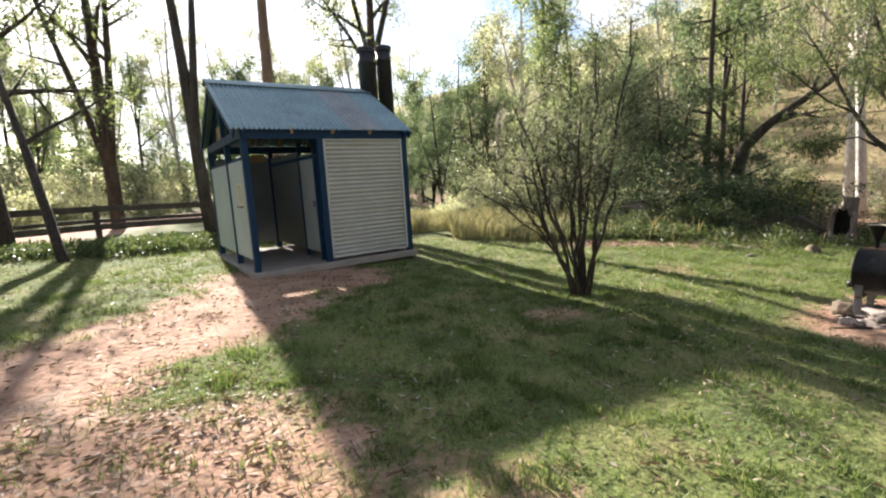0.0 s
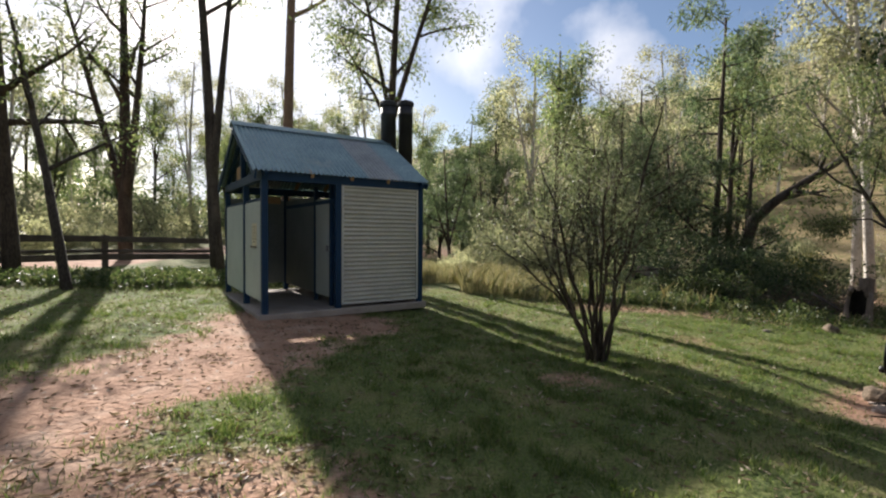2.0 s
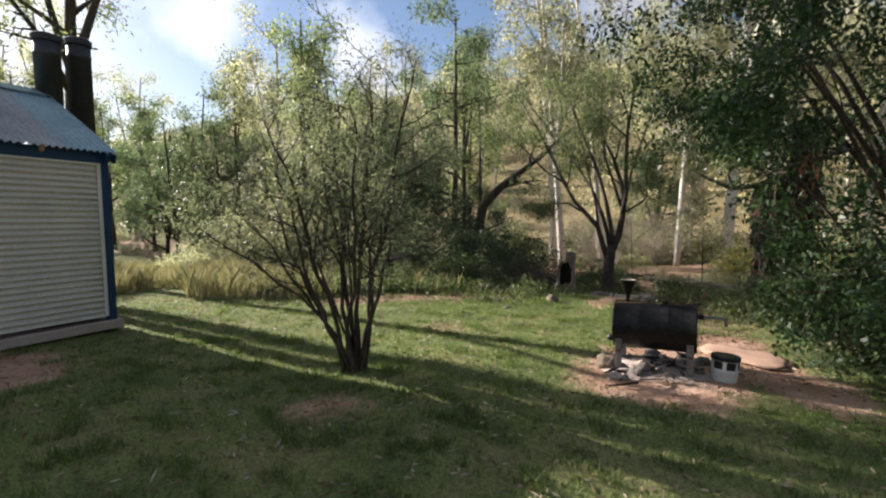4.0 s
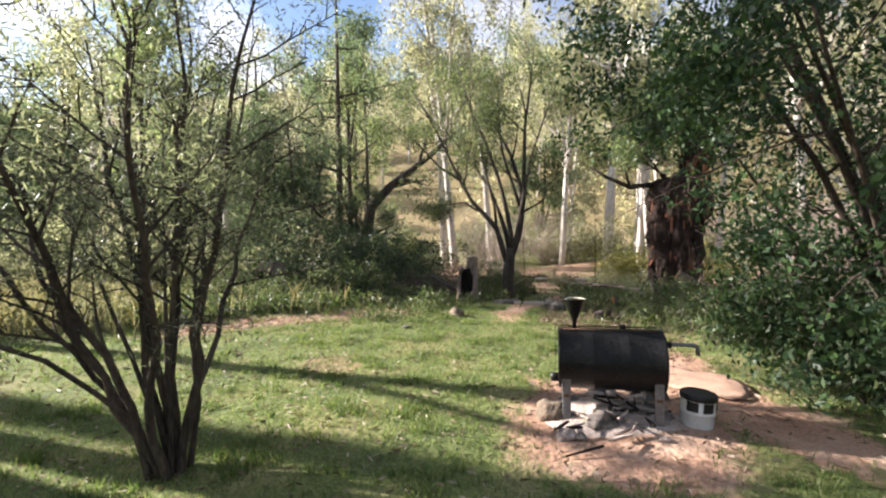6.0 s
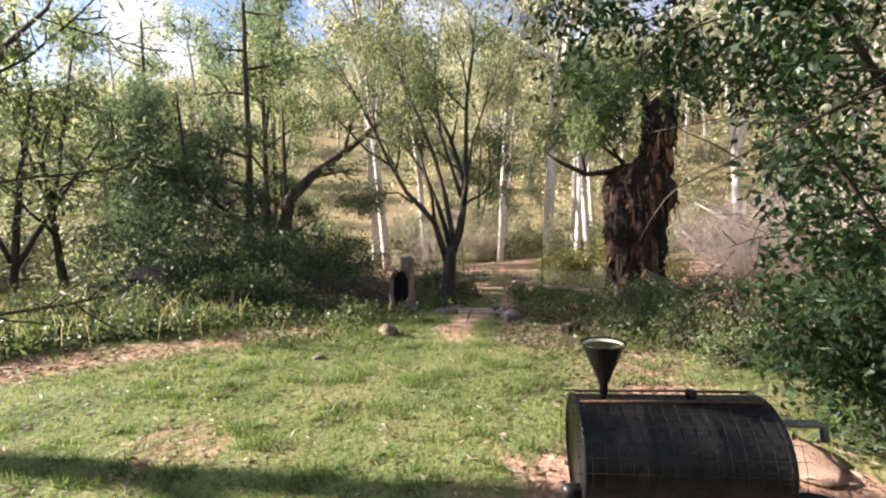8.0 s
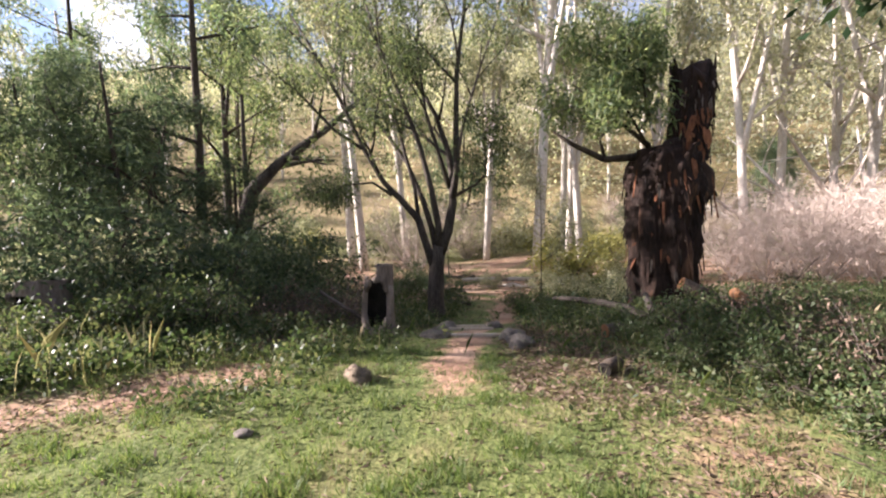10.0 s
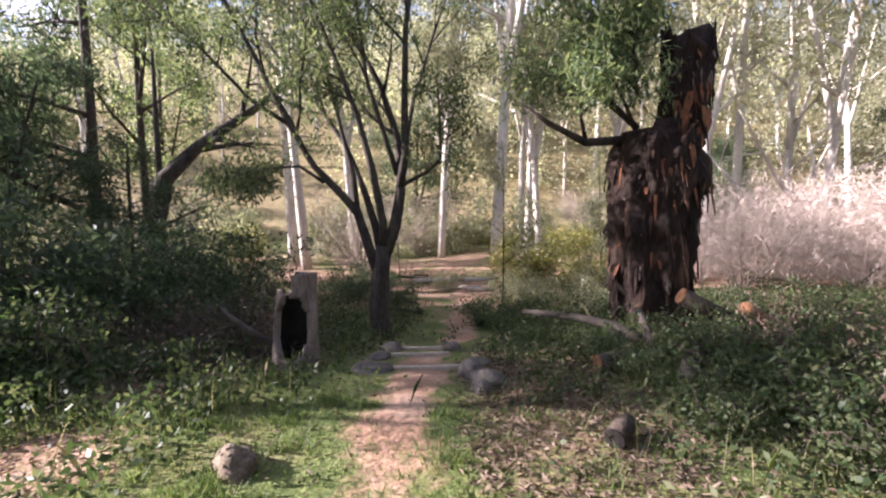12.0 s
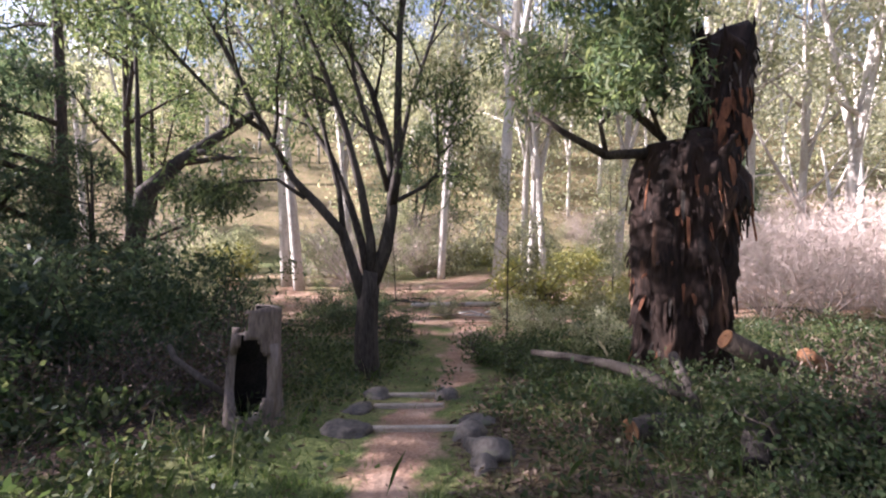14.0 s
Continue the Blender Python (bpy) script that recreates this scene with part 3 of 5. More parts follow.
def vent(x, y, top, r):
    v = new("vent_pipe")
    tagged(v, "tall black vent pipe with flat cap behind the hut", "vent pipe", "vent pipes")
    v.matrix_world = pose(x, y, ground_z(x, y) - 0.05)
    part("pipe", lathe([(r, 0), (r, top - 0.2), (r * 1.02, top - 0.2), (r * 1.02, top - 0.12), (r, top - 0.12), (r, top)], 20), PIPE_BLACK, v, smooth=True)
    part("cap", lathe([(r * 0.6, top), (r * 1.12, top + 0.02), (r * 1.15, top + 0.10), (r * 0.9, top + 0.13)], 20), PIPE_BLACK, v)


vent(-1.06, 10.78, 4.35, 0.16)
vent(-1.42, 10.55, 4.25, 0.17)

# ---- fence ----
FENCE = [(-5.6, 3.1), (-7.2, 5.4), (-8.9, 7.72), (-10.0, 9.3), (-10.9, 10.6), (-11.5, 11.3), (-10.5, 14.4), (-8.3, 16.6)]
fence = new("fence")
tagged(fence, "weathered grey timber post and rail fence along the road", "fence")
for k, (x, y) in enumerate(FENCE):
    h = 1.12 if k < 6 else 1.0
    w = 0.22 if k < 6 else 0.16
    part("post", box((w, w * 0.8, h + 0.2), (x, y, ground_z(x, y) + h / 2 - 0.1), 0.02, pose(0, 0, 0, 0, 0, 50)), WOOD_GREY, fence)
for (ax, ay), (bx, by) in zip(FENCE, FENCE[1:]):
    for z_ in ((0.88, 0.42) if ay < 11 else (0.88, 0.52, 0.34)):
        off = -0.02 if ay < 11 else 0.05
        part("rail", beam((ax + off, ay - 0.1, ground_z(ax, ay) + z_), (bx + off, by - 0.1, ground_z(bx, by) + z_), 0.055, 0.18 if z_ != 0.52 else 0.10, 0.008), WOOD_GREY, fence)

# ---- water-heater drum on its hearth ----
DX, DY = 4.55, 4.46
DZ = ground_z(DX, DY)
DA = -57.0
drum = new("drum_water_heater")
tagged(drum, "sooty black steel drum water heater on angle-iron legs over ashes", "water heater")
drum.matrix_world = pose(DX, DY, DZ, 0, 0, DA)
R, L = 0.24, 0.79
body = lathe([(R * 0.93, -L / 2 + 0.012), (R * 0.96, -L / 2 + 0.012), (R, -L / 2), (R * 1.025, -L / 2 + 0.008), (R, -L / 2 + 0.02), (R, -L / 6 - 0.015), (R * 1.02, -L / 6), (R, -L / 6 + 0.015),
              (R, L / 6 - 0.015), (R * 1.02, L / 6), (R, L / 6 + 0.015), (R, L / 2 - 0.02), (R * 1.025, L / 2 - 0.008), (R, L / 2), (R * 0.96, L / 2 - 0.012), (R * 0.93, L / 2 - 0.012)], 40)
bmesh.ops.transform(body, matrix=pose(0, 0, 0.47, 0, 90, 0), verts=body.verts)
part("barrel", body, BLACK_STEEL, drum, smooth=True)
for sx in (-1, 1):
    for sy in (-1, 1):
        part("leg", box((0.065, 0.018, 0.50), (sx * (L / 2 - 0.06), sy * 0.20, 0.18), 0.003), GREY_STEEL, drum)
    part("cross_bar", box((0.05, 0.42, 0.03), (sx * (L / 2 - 0.06), 0, 0.225), 0.003), RUST, drum)
fun = lathe([(0.016, 0.69), (0.018, 0.77), (0.092, 0.95), (0.098, 0.956), (0.088, 0.945), (0.012, 0.78)], 24)
bmesh.ops.transform(fun, matrix=pose(-L / 2 + 0.13, 0, 0), verts=fun.verts)
part("filler_funnel", fun, BLACK_STEEL, drum, "dented steel filler funnel", True)
# added cone for the pale inside, coloured lighter for the light falling in
lining = lathe([(0.017, 0.775), (0.086, 0.9435), (0.0865, 0.9445), (0.016, 0.776)], 24)
bmesh.ops.transform(lining, matrix=pose(-L / 2 + 0.13, 0, 0.004), verts=lining.verts)
part("funnel_lining", lining, PAPER, drum, "pale inside of the funnel, the light on it put into the colour", True)


def pipe(name, pts, r, mat, parent, label=""):
    V, F = tube_data([[(Vector(p), r) for p in pts]], 10)
    o = mesh_obj(name, V, F, mat, parent, True)
    if label:
        tagged(o, label)
    return o


pipe("outlet_pipe", [(L / 2 - 0.02, 0, 0.60), (L / 2 + 0.12, 0.01, 0.60), (L / 2 + 0.22, 0.02, 0.595), (L / 2 + 0.25, 0.02, 0.585), (L / 2 + 0.255, 0.02, 0.52)], 0.017, GREY_STEEL, drum, "grey steel outlet pipe with elbow")
pipe("pipe_joint", [(L / 2 - 0.01, 0, 0.60), (L / 2 + 0.06, 0, 0.60)], 0.026, BLACK_STEEL, drum)
pipe("drain_plug", [(-L / 2 + 0.02, -0.09, 0.33), (-L / 2 - 0.03, -0.09, 0.33), (-L / 2 - 0.06, -0.09, 0.33)], 0.036, BLACK_STEEL, drum)
pipe("top_plug", [(0.10, 0, 0.70), (0.10, 0, 0.745)], 0.024, BLACK_STEEL, drum)
for yy in (-0.05, 0.07):
    pipe("top_rod", [(-L / 2 + 0.02, yy, 0.712), (0, yy, 0.716), (L / 2 - 0.03, yy, 0.712)], 0.006, RUST, drum)

# galvanised fencing mesh bent over the top of the drum
mesh_lines = []
MR = R + 0.018
for i in range(17):
    x = -L / 2 - 0.02 + (L + 0.04) * i / 16
    mesh_lines.append([(Vector((x, MR * math.sin(radians(a)), 0.47 + MR * math.cos(radians(a)) + 0.01 * noise.noise((x * 5, a * 0.03, 1)))), 0.0013) for a in range(-95, 106, 20)])
for a in range(-95, 106, 13):
    mesh_lines.append([(Vector((-L / 2 - 0.03 + (L + 0.07) * i / 8, MR * math.sin(radians(a)), 0.47 + MR * math.cos(radians(a)) + 0.008 * noise.noise((i, a * 0.03, 1)))), 0.0013) for i in range(9)])
V, F = tube_data(mesh_lines, 6)
tagged(mesh_obj("wire_mesh", V, F, CHAR, drum, True), "thin dark fencing mesh laid over the drum")

bucket = new("bucket")
tagged(bucket, "white plastic bucket with black lid beside the drum", "bucket")
BX, BY = 4.88, 3.92
bucket.matrix_world = pose(BX, BY, ground_z(BX, BY) - 0.01, 2, 3, 0) @ Matrix.Scale(0.92, 4)
part("pail", lathe([(0.118, 0), (0.123, 0.01), (0.128, 0.12), (0.132, 0.123), (0.132, 0.137), (0.130, 0.14), (0.134, 0.25), (0.134, 0.26)], 28), WHITE, bucket, smooth=True)
part("lid", lathe([(0.131, 0.235), (0.142, 0.238), (0.144, 0.272), (0.136, 0.284), (0.12, 0.280)], 28), BLACK_PLASTIC, bucket, "black snap-on lid")
for a0 in (160, 215, 270):
    band = bmesh.new()
    k = 9
    lo = [band.verts.new((0.1335 * math.cos(radians(a0 + i * 5)), 0.1335 * math.sin(radians(a0 + i * 5)), 0.15)) for i in range(k)]
    hi = [band.verts.new((0.1365 * math.cos(radians(a0 + i * 5)), 0.1365 * math.sin(radians(a0 + i * 5)), 0.232)) for i in range(k)]
    for i in range(k - 1):
        band.faces.new((lo[i], lo[i + 1], hi[i + 1], hi[i]))
    part("label_band", band, BLACK_PLASTIC, bucket)

# ---- stones, stump, logs, steps ----


def stone(name, label, x, y, sx, sy, sz, seed, sink=0.25, mat=STONE, group="stones beside the footpath", category="stone"):
    bm = bmesh.new()
    bmesh.ops.create_icosphere(bm, subdivisions=3, radius=1)
    for v in bm.verts:
        f = 1 + 0.34 * noise.noise(v.co * 1.3 + Vector((seed * 7.3, 0, 0))) + 0.16 * noise.cell(v.co * 1.7 + Vector((seed, 5, 0))) + 0.08 * noise.noise(v.co * 5 + Vector((seed, 5, 0)))
        v.co = Vector((v.co.x * sx, v.co.y * sy, max(v.co.z, -0.55) * sz)) * f
    me = bpy.data.meshes.new(name)
    bm.to_mesh(me)
    bm.free()
    me.materials.append(mat)
    me.polygons.foreach_set("use_smooth", [True] * len(me.polygons))
    ob = new(name, me)
    ob.matrix_world = pose(x, y, ground_z(x, y) + sz * (0.55 - sink), 0, 0, seed * 67)
    return tagged(ob, label, category, group)


stone("stone", "rounded brown mossy stone lying on the lawn", 6.84, 8.54, 0.17, 0.12, 0.10, 1, mat=STONE_BROWN, group="")
stone("stone", "small flat grey stone in the lawn", 5.55, 8.35, 0.07, 0.06, 0.03, 2, group="")
for x, y, a, b_, c, s in ((9.25, 8.2, 0.24, 0.19, 0.17, 3), (9.05, 7.93, 0.27, 0.20, 0.16, 4), (8.83, 7.86, 0.13, 0.12, 0.12, 5), (10.33, 9.05, 0.24, 0.18, 0.14, 6),
                          (8.8, 9.12, 0.27, 0.2, 0.13, 7), (9.35, 9.45, 0.20, 0.16, 0.10, 8), (10.0, 9.75, 0.24, 0.2, 0.12, 9), (9.6, 8.3, 0.2, 0.15, 0.1, 10)):
    stone("stone", "rough grey stone edging the earth footpath", x, y, a * 0.75, b_ * 0.72, c * 0.7, s, 0.5)
for k in range(26):
    r_ = random.Random(100 + k)
    a, d = r_.uniform(0, math.tau), r_.uniform(0.15, 0.75)
    hx, hy = DX + d * math.cos(a), DY + 0.75 * d * math.sin(a)
    s_ = r_.uniform(0.03, 0.085)
    stone("hearth_stone", "pale heat-cracked hearth stone in the ashes", hx, hy, s_ * 1.3, s_, s_ * 0.8, 20 + k, mat=STONE if k % 3 else ASH, group="hearth stones")
stone("hearth_stone", "large reddish hearth stone beside the drum leg", 4.2, 4.78, 0.12, 0.10, 0.11, 61, mat=STONE_BROWN, group="hearth stones")
stone("hearth_stone", "rounded hearth stone before the drum", 4.3, 4.42, 0.11, 0.09, 0.10, 62, group="hearth stones")
stone("dirt_mound", "low mound of bare pinkish earth beyond the drum", 5.95, 4.3, 0.48, 0.34, 0.035, 63, mat=surface("mound_earth", (0.42, 0.27, 0.19), (0.27, 0.165, 0.11), 6, 0.95, bump=0.7), group="", category="mound")

ash_bm = bmesh.new()
bmesh.ops.create_grid(ash_bm, x_segments=30, y_segments=22, size=1)
for v in ash_bm.verts:
    rad = math.hypot(v.co.x, v.co.y)
    x, y = v.co.x * 0.62, v.co.y * 0.42
    v.co = (x, y, 0.10 * max(0, 1 - rad) + 0.05 * noise.noise((x * 6, y * 6, 2)) * max(0, 1.1 - rad) - 0.03 * max(rad - 0.8, 0) * 4)
ash_me = bpy.data.meshes.new("ash_mound")
ash_bm.to_mesh(ash_me)
ash_bm.free()
ash_me.materials.append(ASH)
ash = new("ash_mound", ash_me)
ash.matrix_world = pose(DX - 0.02, DY, DZ + 0.005, 0, 0, DA)
tagged(ash, "heap of pale ash and coals under the drum", "ash heap")
for k in range(34):
    r_ = random.Random(300 + k)
    a, d = r_.uniform(0, math.tau), r_.uniform(0, 0.6)
    x, y = DX + d * math.cos(a) - 0.05, DY + 0.7 * d * math.sin(a) - 0.1
    z = DZ + 0.05 + 0.07 * max(0, 1 - d / 0.6)
    t_ = r_.uniform(0, math.tau)
    ln = r_.uniform(0.08, 0.32)
    q = Vector((math.cos(t_), math.sin(t_), r_.uniform(-0.15, 0.2))) * ln
    V, F = tube_data([[(Vector((x, y, z)), 0.012), (Vector((x, y, z)) + q * 0.5, r_.uniform(0.01, 0.02)), (Vector((x, y, z)) + q, 0.007)]], 6)
    o = mesh_obj("burnt_stick", V, F, CHAR if k % 2 else TWIG_PINK, None, True)
    tagged(o, "burnt stick lying in the hearth ashes", "stick", "hearth sticks")


def hollow_stump(x, y, h, r):
    """A standing stump whose front has burnt out into a deep hollow."""
    st = new("hollow_stump")
    tagged(st, "weathered grey tree stump with a charred hollow front", "tree stump")
    st.matrix_world = pose(x, y, ground_z(x, y) - 0.06, 0, 4, 0)
    sides, rows = 44, 30
    face = math.atan2(-0.75, -0.65)
    V, F, FI = [], [], []
    for j in range(rows + 1):
        z = h * j / rows
        for i in range(sides):
            a = i * math.tau / sides
            flare = 1.16 + 0.28 * math.exp(-z * 6) - 0.16 * ease(0.45 * h, h, z)
            rr = r * flare * (1 + 0.12 * noise.noise((math.cos(a) * 1.5, math.sin(a) * 1.5, z * 1.2)) + 0.05 * noise.noise((math.cos(a) * 6, math.sin(a) * 6, z * 2)))
            zt = z
            if j == rows:
                zt += 0.03 * noise.noise((a, 4, 2))
            V.append((rr * math.cos(a), rr * math.sin(a), zt))
    gone = set()
    for j in range(rows):
        for i in range(sides):
            a, z = (i + 0.5) * math.tau / sides, h * (j + 0.5) / rows
            da = (a - face + math.pi) % math.tau - math.pi
            da += 0.36
            lim = 1.12 * math.sqrt(max(0, 1 - ((z - h * 0.47) / (h * 0.31)) ** 2)) + 0.22 * noise.noise((z * 6, i * 0.35, 1))
            if z > h * (0.76 + 0.12 * noise.noise((i * 0.7, 3, 1))) and -2.6 < da < 0.0:
                gone.add((i, j))
            if abs(da) < lim:
                gone.add((i, j))
    o = len(V)
    V += [(v[0] * 0.72, v[1] * 0.72, v[2] - 0.005) for v in V]
    for j in range(rows):
        for i in range(sides):
            p, q = j * sides + i, j * sides + (i + 1) % sides
            if (i, j) not in gone:
                F.append((p, q, q + sides, p + sides))
                FI.append((o + p, o + p + sides, o + q + sides, o + q))
                for (ni, nj, e) in ((i, j + 1, (p + sides, q + sides)), (i, j - 1, (q, p)), ((i + 1) % sides, j, (q + sides, q)), ((i - 1) % sides, j, (p, p + sides))):
                    if (ni, nj) in gone or nj == rows:
                        F.append((e[1], e[0], o + e[0], o + e[1])[::-1])
    mesh_obj("shell", V, F, WOOD_STUMP, st, True)
    used = mesh_obj("charred_hollow", V, FI, CHAR, st, True)
    tagged(used, "charred black inside of the hollow")
    for sgn in (0.55,):
        pts = [(r * 1.05 * math.cos(face + sgn + 0.1), r * 1.05 * math.sin(face + sgn + 0.1), 0.05), (r * 1.02 * math.cos(face + sgn + 0.25), r * 1.02 * math.sin(face + sgn + 0.25), h * 0.25),
               (r * math.cos(face + sgn + 0.4), r * math.sin(face + sgn + 0.4), h * 0.5), (r * math.cos(face + sgn + 0.3), r * math.sin(face + sgn + 0.3), h * 0.72)]
        V2, F2 = tube_data([[(Vector(p), 0.045) for p in pts]], 8, 0.1)
        mesh_obj("hollow_rim", V2, F2, WOOD_STUMP, st, True)
    return st


hollow_stump(8.55, 9.93, 1.06, 0.19)
hollow_stump(5.65, 13.7, 0.85, 0.34)


def log(name, label, pts, r0, r1, bark, cut=None, category="log", cut_name="cut_face", sides=14):
    ob = new(name)
    tagged(ob, label, category)
    n_ = len(pts)
    line = [(Vector(p), r0 + (r1 - r0) * i / (n_ - 1)) for i, p in enumerate(pts)]
    V, F = tube_data([line], sides, 0.07, random.Random(len(label)))
    mesh_obj("stem", V, F, bark, ob, True)
    if cut:
        d = (line[0][0] - line[1][0]).normalized()
        bm = lathe([(r0 * 0.99, 0), (r0 * 0.97, 0.012), (r0 * 0.45, 0.014), (r0 * 0.28, 0.006), (r0 * 0.1, 0.004)], 20)
        bmesh.ops.transform(bm, matrix=Matrix.Translation(line[0][0]) @ d.to_track_quat("Z", "Y").to_matrix().to_4x4(), verts=bm.verts)
        part(cut_name, bm, cut, ob, "log end face: fresh orange-brown sawn wood, black where a hollow is painted")
    return ob


def gz(x, y, up):
    return (x, y, ground_z(x, y) + up)


log("fallen_branch", "long bare grey fallen branch propped on the ground", [gz(11.03, 8.34, 0.42), gz(11.05, 7.9, 0.37), gz(11.05, 7.5, 0.31), gz(11.0, 7.15, 0.24), gz(10.9, 6.75, 0.08)], 0.032, 0.075, BARK_GREY, category="branch")
log("broken_branch", "short upright broken branch beside the dead trunk", [gz(10.6, 6.64, 0.0), gz(10.8, 6.76, 0.24), gz(11.05, 6.9, 0.46)], 0.055, 0.045, BARK_GREY, category="branch")
log("sawn_log", "thick sawn log with orange end leaning by the dead trunk", [gz(11.3, 6.46, 0.62), gz(11.4, 6.25, 0.50), gz(11.55, 5.98, 0.36), gz(11.68, 5.75, 0.25)], 0.10, 0.105, BARK_DARK, WOOD_CUT)
log("split_log", "split log showing orange heartwood", [gz(11.45, 5.82, 0.50), gz(11.6, 5.72, 0.42), gz(11.78, 5.58, 0.32)], 0.075, 0.08, WOOD_CUT)
log("log_round", "short brown log round in the undergrowth", [gz(9.66, 7.05, 0.10), gz(9.85, 6.9, 0.11), gz(10.1, 6.62, 0.1)], 0.085, 0.09, BARK_GREY, WOOD_CUT)
# these two ends are closed; a black disc paints the dark of the hollow
log("hollow_log", "grey hollow log end in the weeds", [gz(9.55, 6.27, 0.10), gz(9.75, 6.27, 0.16), gz(10.0, 6.24, 0.2)], 0.085, 0.09, BARK_GREY, CHAR)
log("log_round", "dark hollow log round at the edge of the weeds", [gz(8.28, 6.62, 0.07), gz(8.42, 6.6, 0.09), gz(8.55, 6.58, 0.09)], 0.07, 0.07, BARK_DARK, CHAR)
log("root_branch", "pale curved dead branch behind the stump", [gz(8.5, 10.15, 0.2), gz(8.4, 10.4, 0.35), gz(8.35, 10.75, 0.55), gz(8.5, 11.1, 0.62)], 0.03, 0.026, BARK_GREY, category="branch")
log("creek_log", "pale drift log lying on the creek bed", [gz(17.0, 14.2, 0.1), gz(18.0, 13.4, 0.12), gz(19.3, 12.5, 0.1)], 0.06, 0.075, BARK_PALE)

rd = random.Random(64)
for k in range(22):
    u, w = rd.uniform(16.5, 25.5), rd.uniform(-7, 6)
    x, y = 0.857 * u - 0.515 * w, 0.515 * u + 0.857 * w
    t_, ln = rd.gauss(2.1, 0.5), rd.uniform(0.6, 2.2)
    dx, dy = math.cos(t_) * ln / 2, math.sin(t_) * ln / 2
    log("drift_stick", "bleached flood-borne stick lying on the creek bed", [gz(x - dx, y - dy, 0.05), gz(x, y, rd.uniform(0.05, 0.14)), gz(x + dx, y + dy, 0.06)], rd.uniform(0.025, 0.05), 0.02, (BARK_PALE, BARK_GREY, BARK_TAN)[k % 3], category="stick", sides=8)

for k, (x, y) in enumerate(((9.15, 8.66), (9.72, 9.12), (10.2, 9.42))):
    st = new("path_step")
    tagged(st, "thin pale timber edge of a step in the footpath", "step", "footpath steps")
    st.matrix_world = pose(x, y, ground_z(x, y) + 0.03, 0, 0, -58)
    part("tread_edge", box((0.80 - 0.1 * k, 0.045, 0.10), (0, 0, -0.03), 0.012), ROPE, st)

# ---- the trees named one by one ----


def bush_stems(rng):
    """Stems that fan out of one tight stool, straight at first, then kinked and whippy."""
    out = []
    for k in range(13):
        a = k * 2.4 + rng.uniform(-0.25, 0.25)
        reach, tall = (0.30, 1.15, 0.65, 1.55, 0.85, 0.15, 1.3)[k % 7], rng.uniform(2.5, 3.4)
        tall -= 0.2 * reach
        r0, line = rng.uniform(0.014, 0.025), []
        drift = Vector((0, 0, 0))
        for i in range(14):
            u = i / 13
            drift += Vector((rng.uniform(-1, 1), rng.uniform(-1, 1), 0)) * 0.055 * min(1, 4 * u)
            line.append((Vector((math.cos(a), math.sin(a), 0)) * (0.04 + 0.06 * (k % 3) / 2 + reach * u ** 1.25) + Vector((0, 0, tall * u - 0.08)) + drift, r0 * (1 - u) ** 0.8 + 0.005))
        out.append(line)
    for a, reach, tall in ((1.55, 1.35, 1.25), (0.16, 1.2, 1.6), (-0.45, 1.5, 2.4)):
        out.append([(Vector((math.cos(a), math.sin(a), 0)) * (0.15 + reach * u) + Vector((0, 0, 0.35 + tall * u ** 0.8 + rng.uniform(-0.03, 0.03))), 0.013 * (1 - u) + 0.004) for u in (0, 0.15, 0.3, 0.45, 0.6, 0.75, 0.9, 1.0)])
    return out


bush = tree("large_shrub", "many-stemmed grey-green shrub standing on the lawn", "shrub", 5, bush_stems, 2, 8, 0.55, 0.27, 0.02, BARK_DARK, BUSH_LEAF, 15, 0.15, 0.045, 0.009, 0.05, 7, 0.36, bend=0.4)
bush.matrix_world = pose(1.74, 5.90, ground_z(1.74, 5.90), 0, 0, 100)


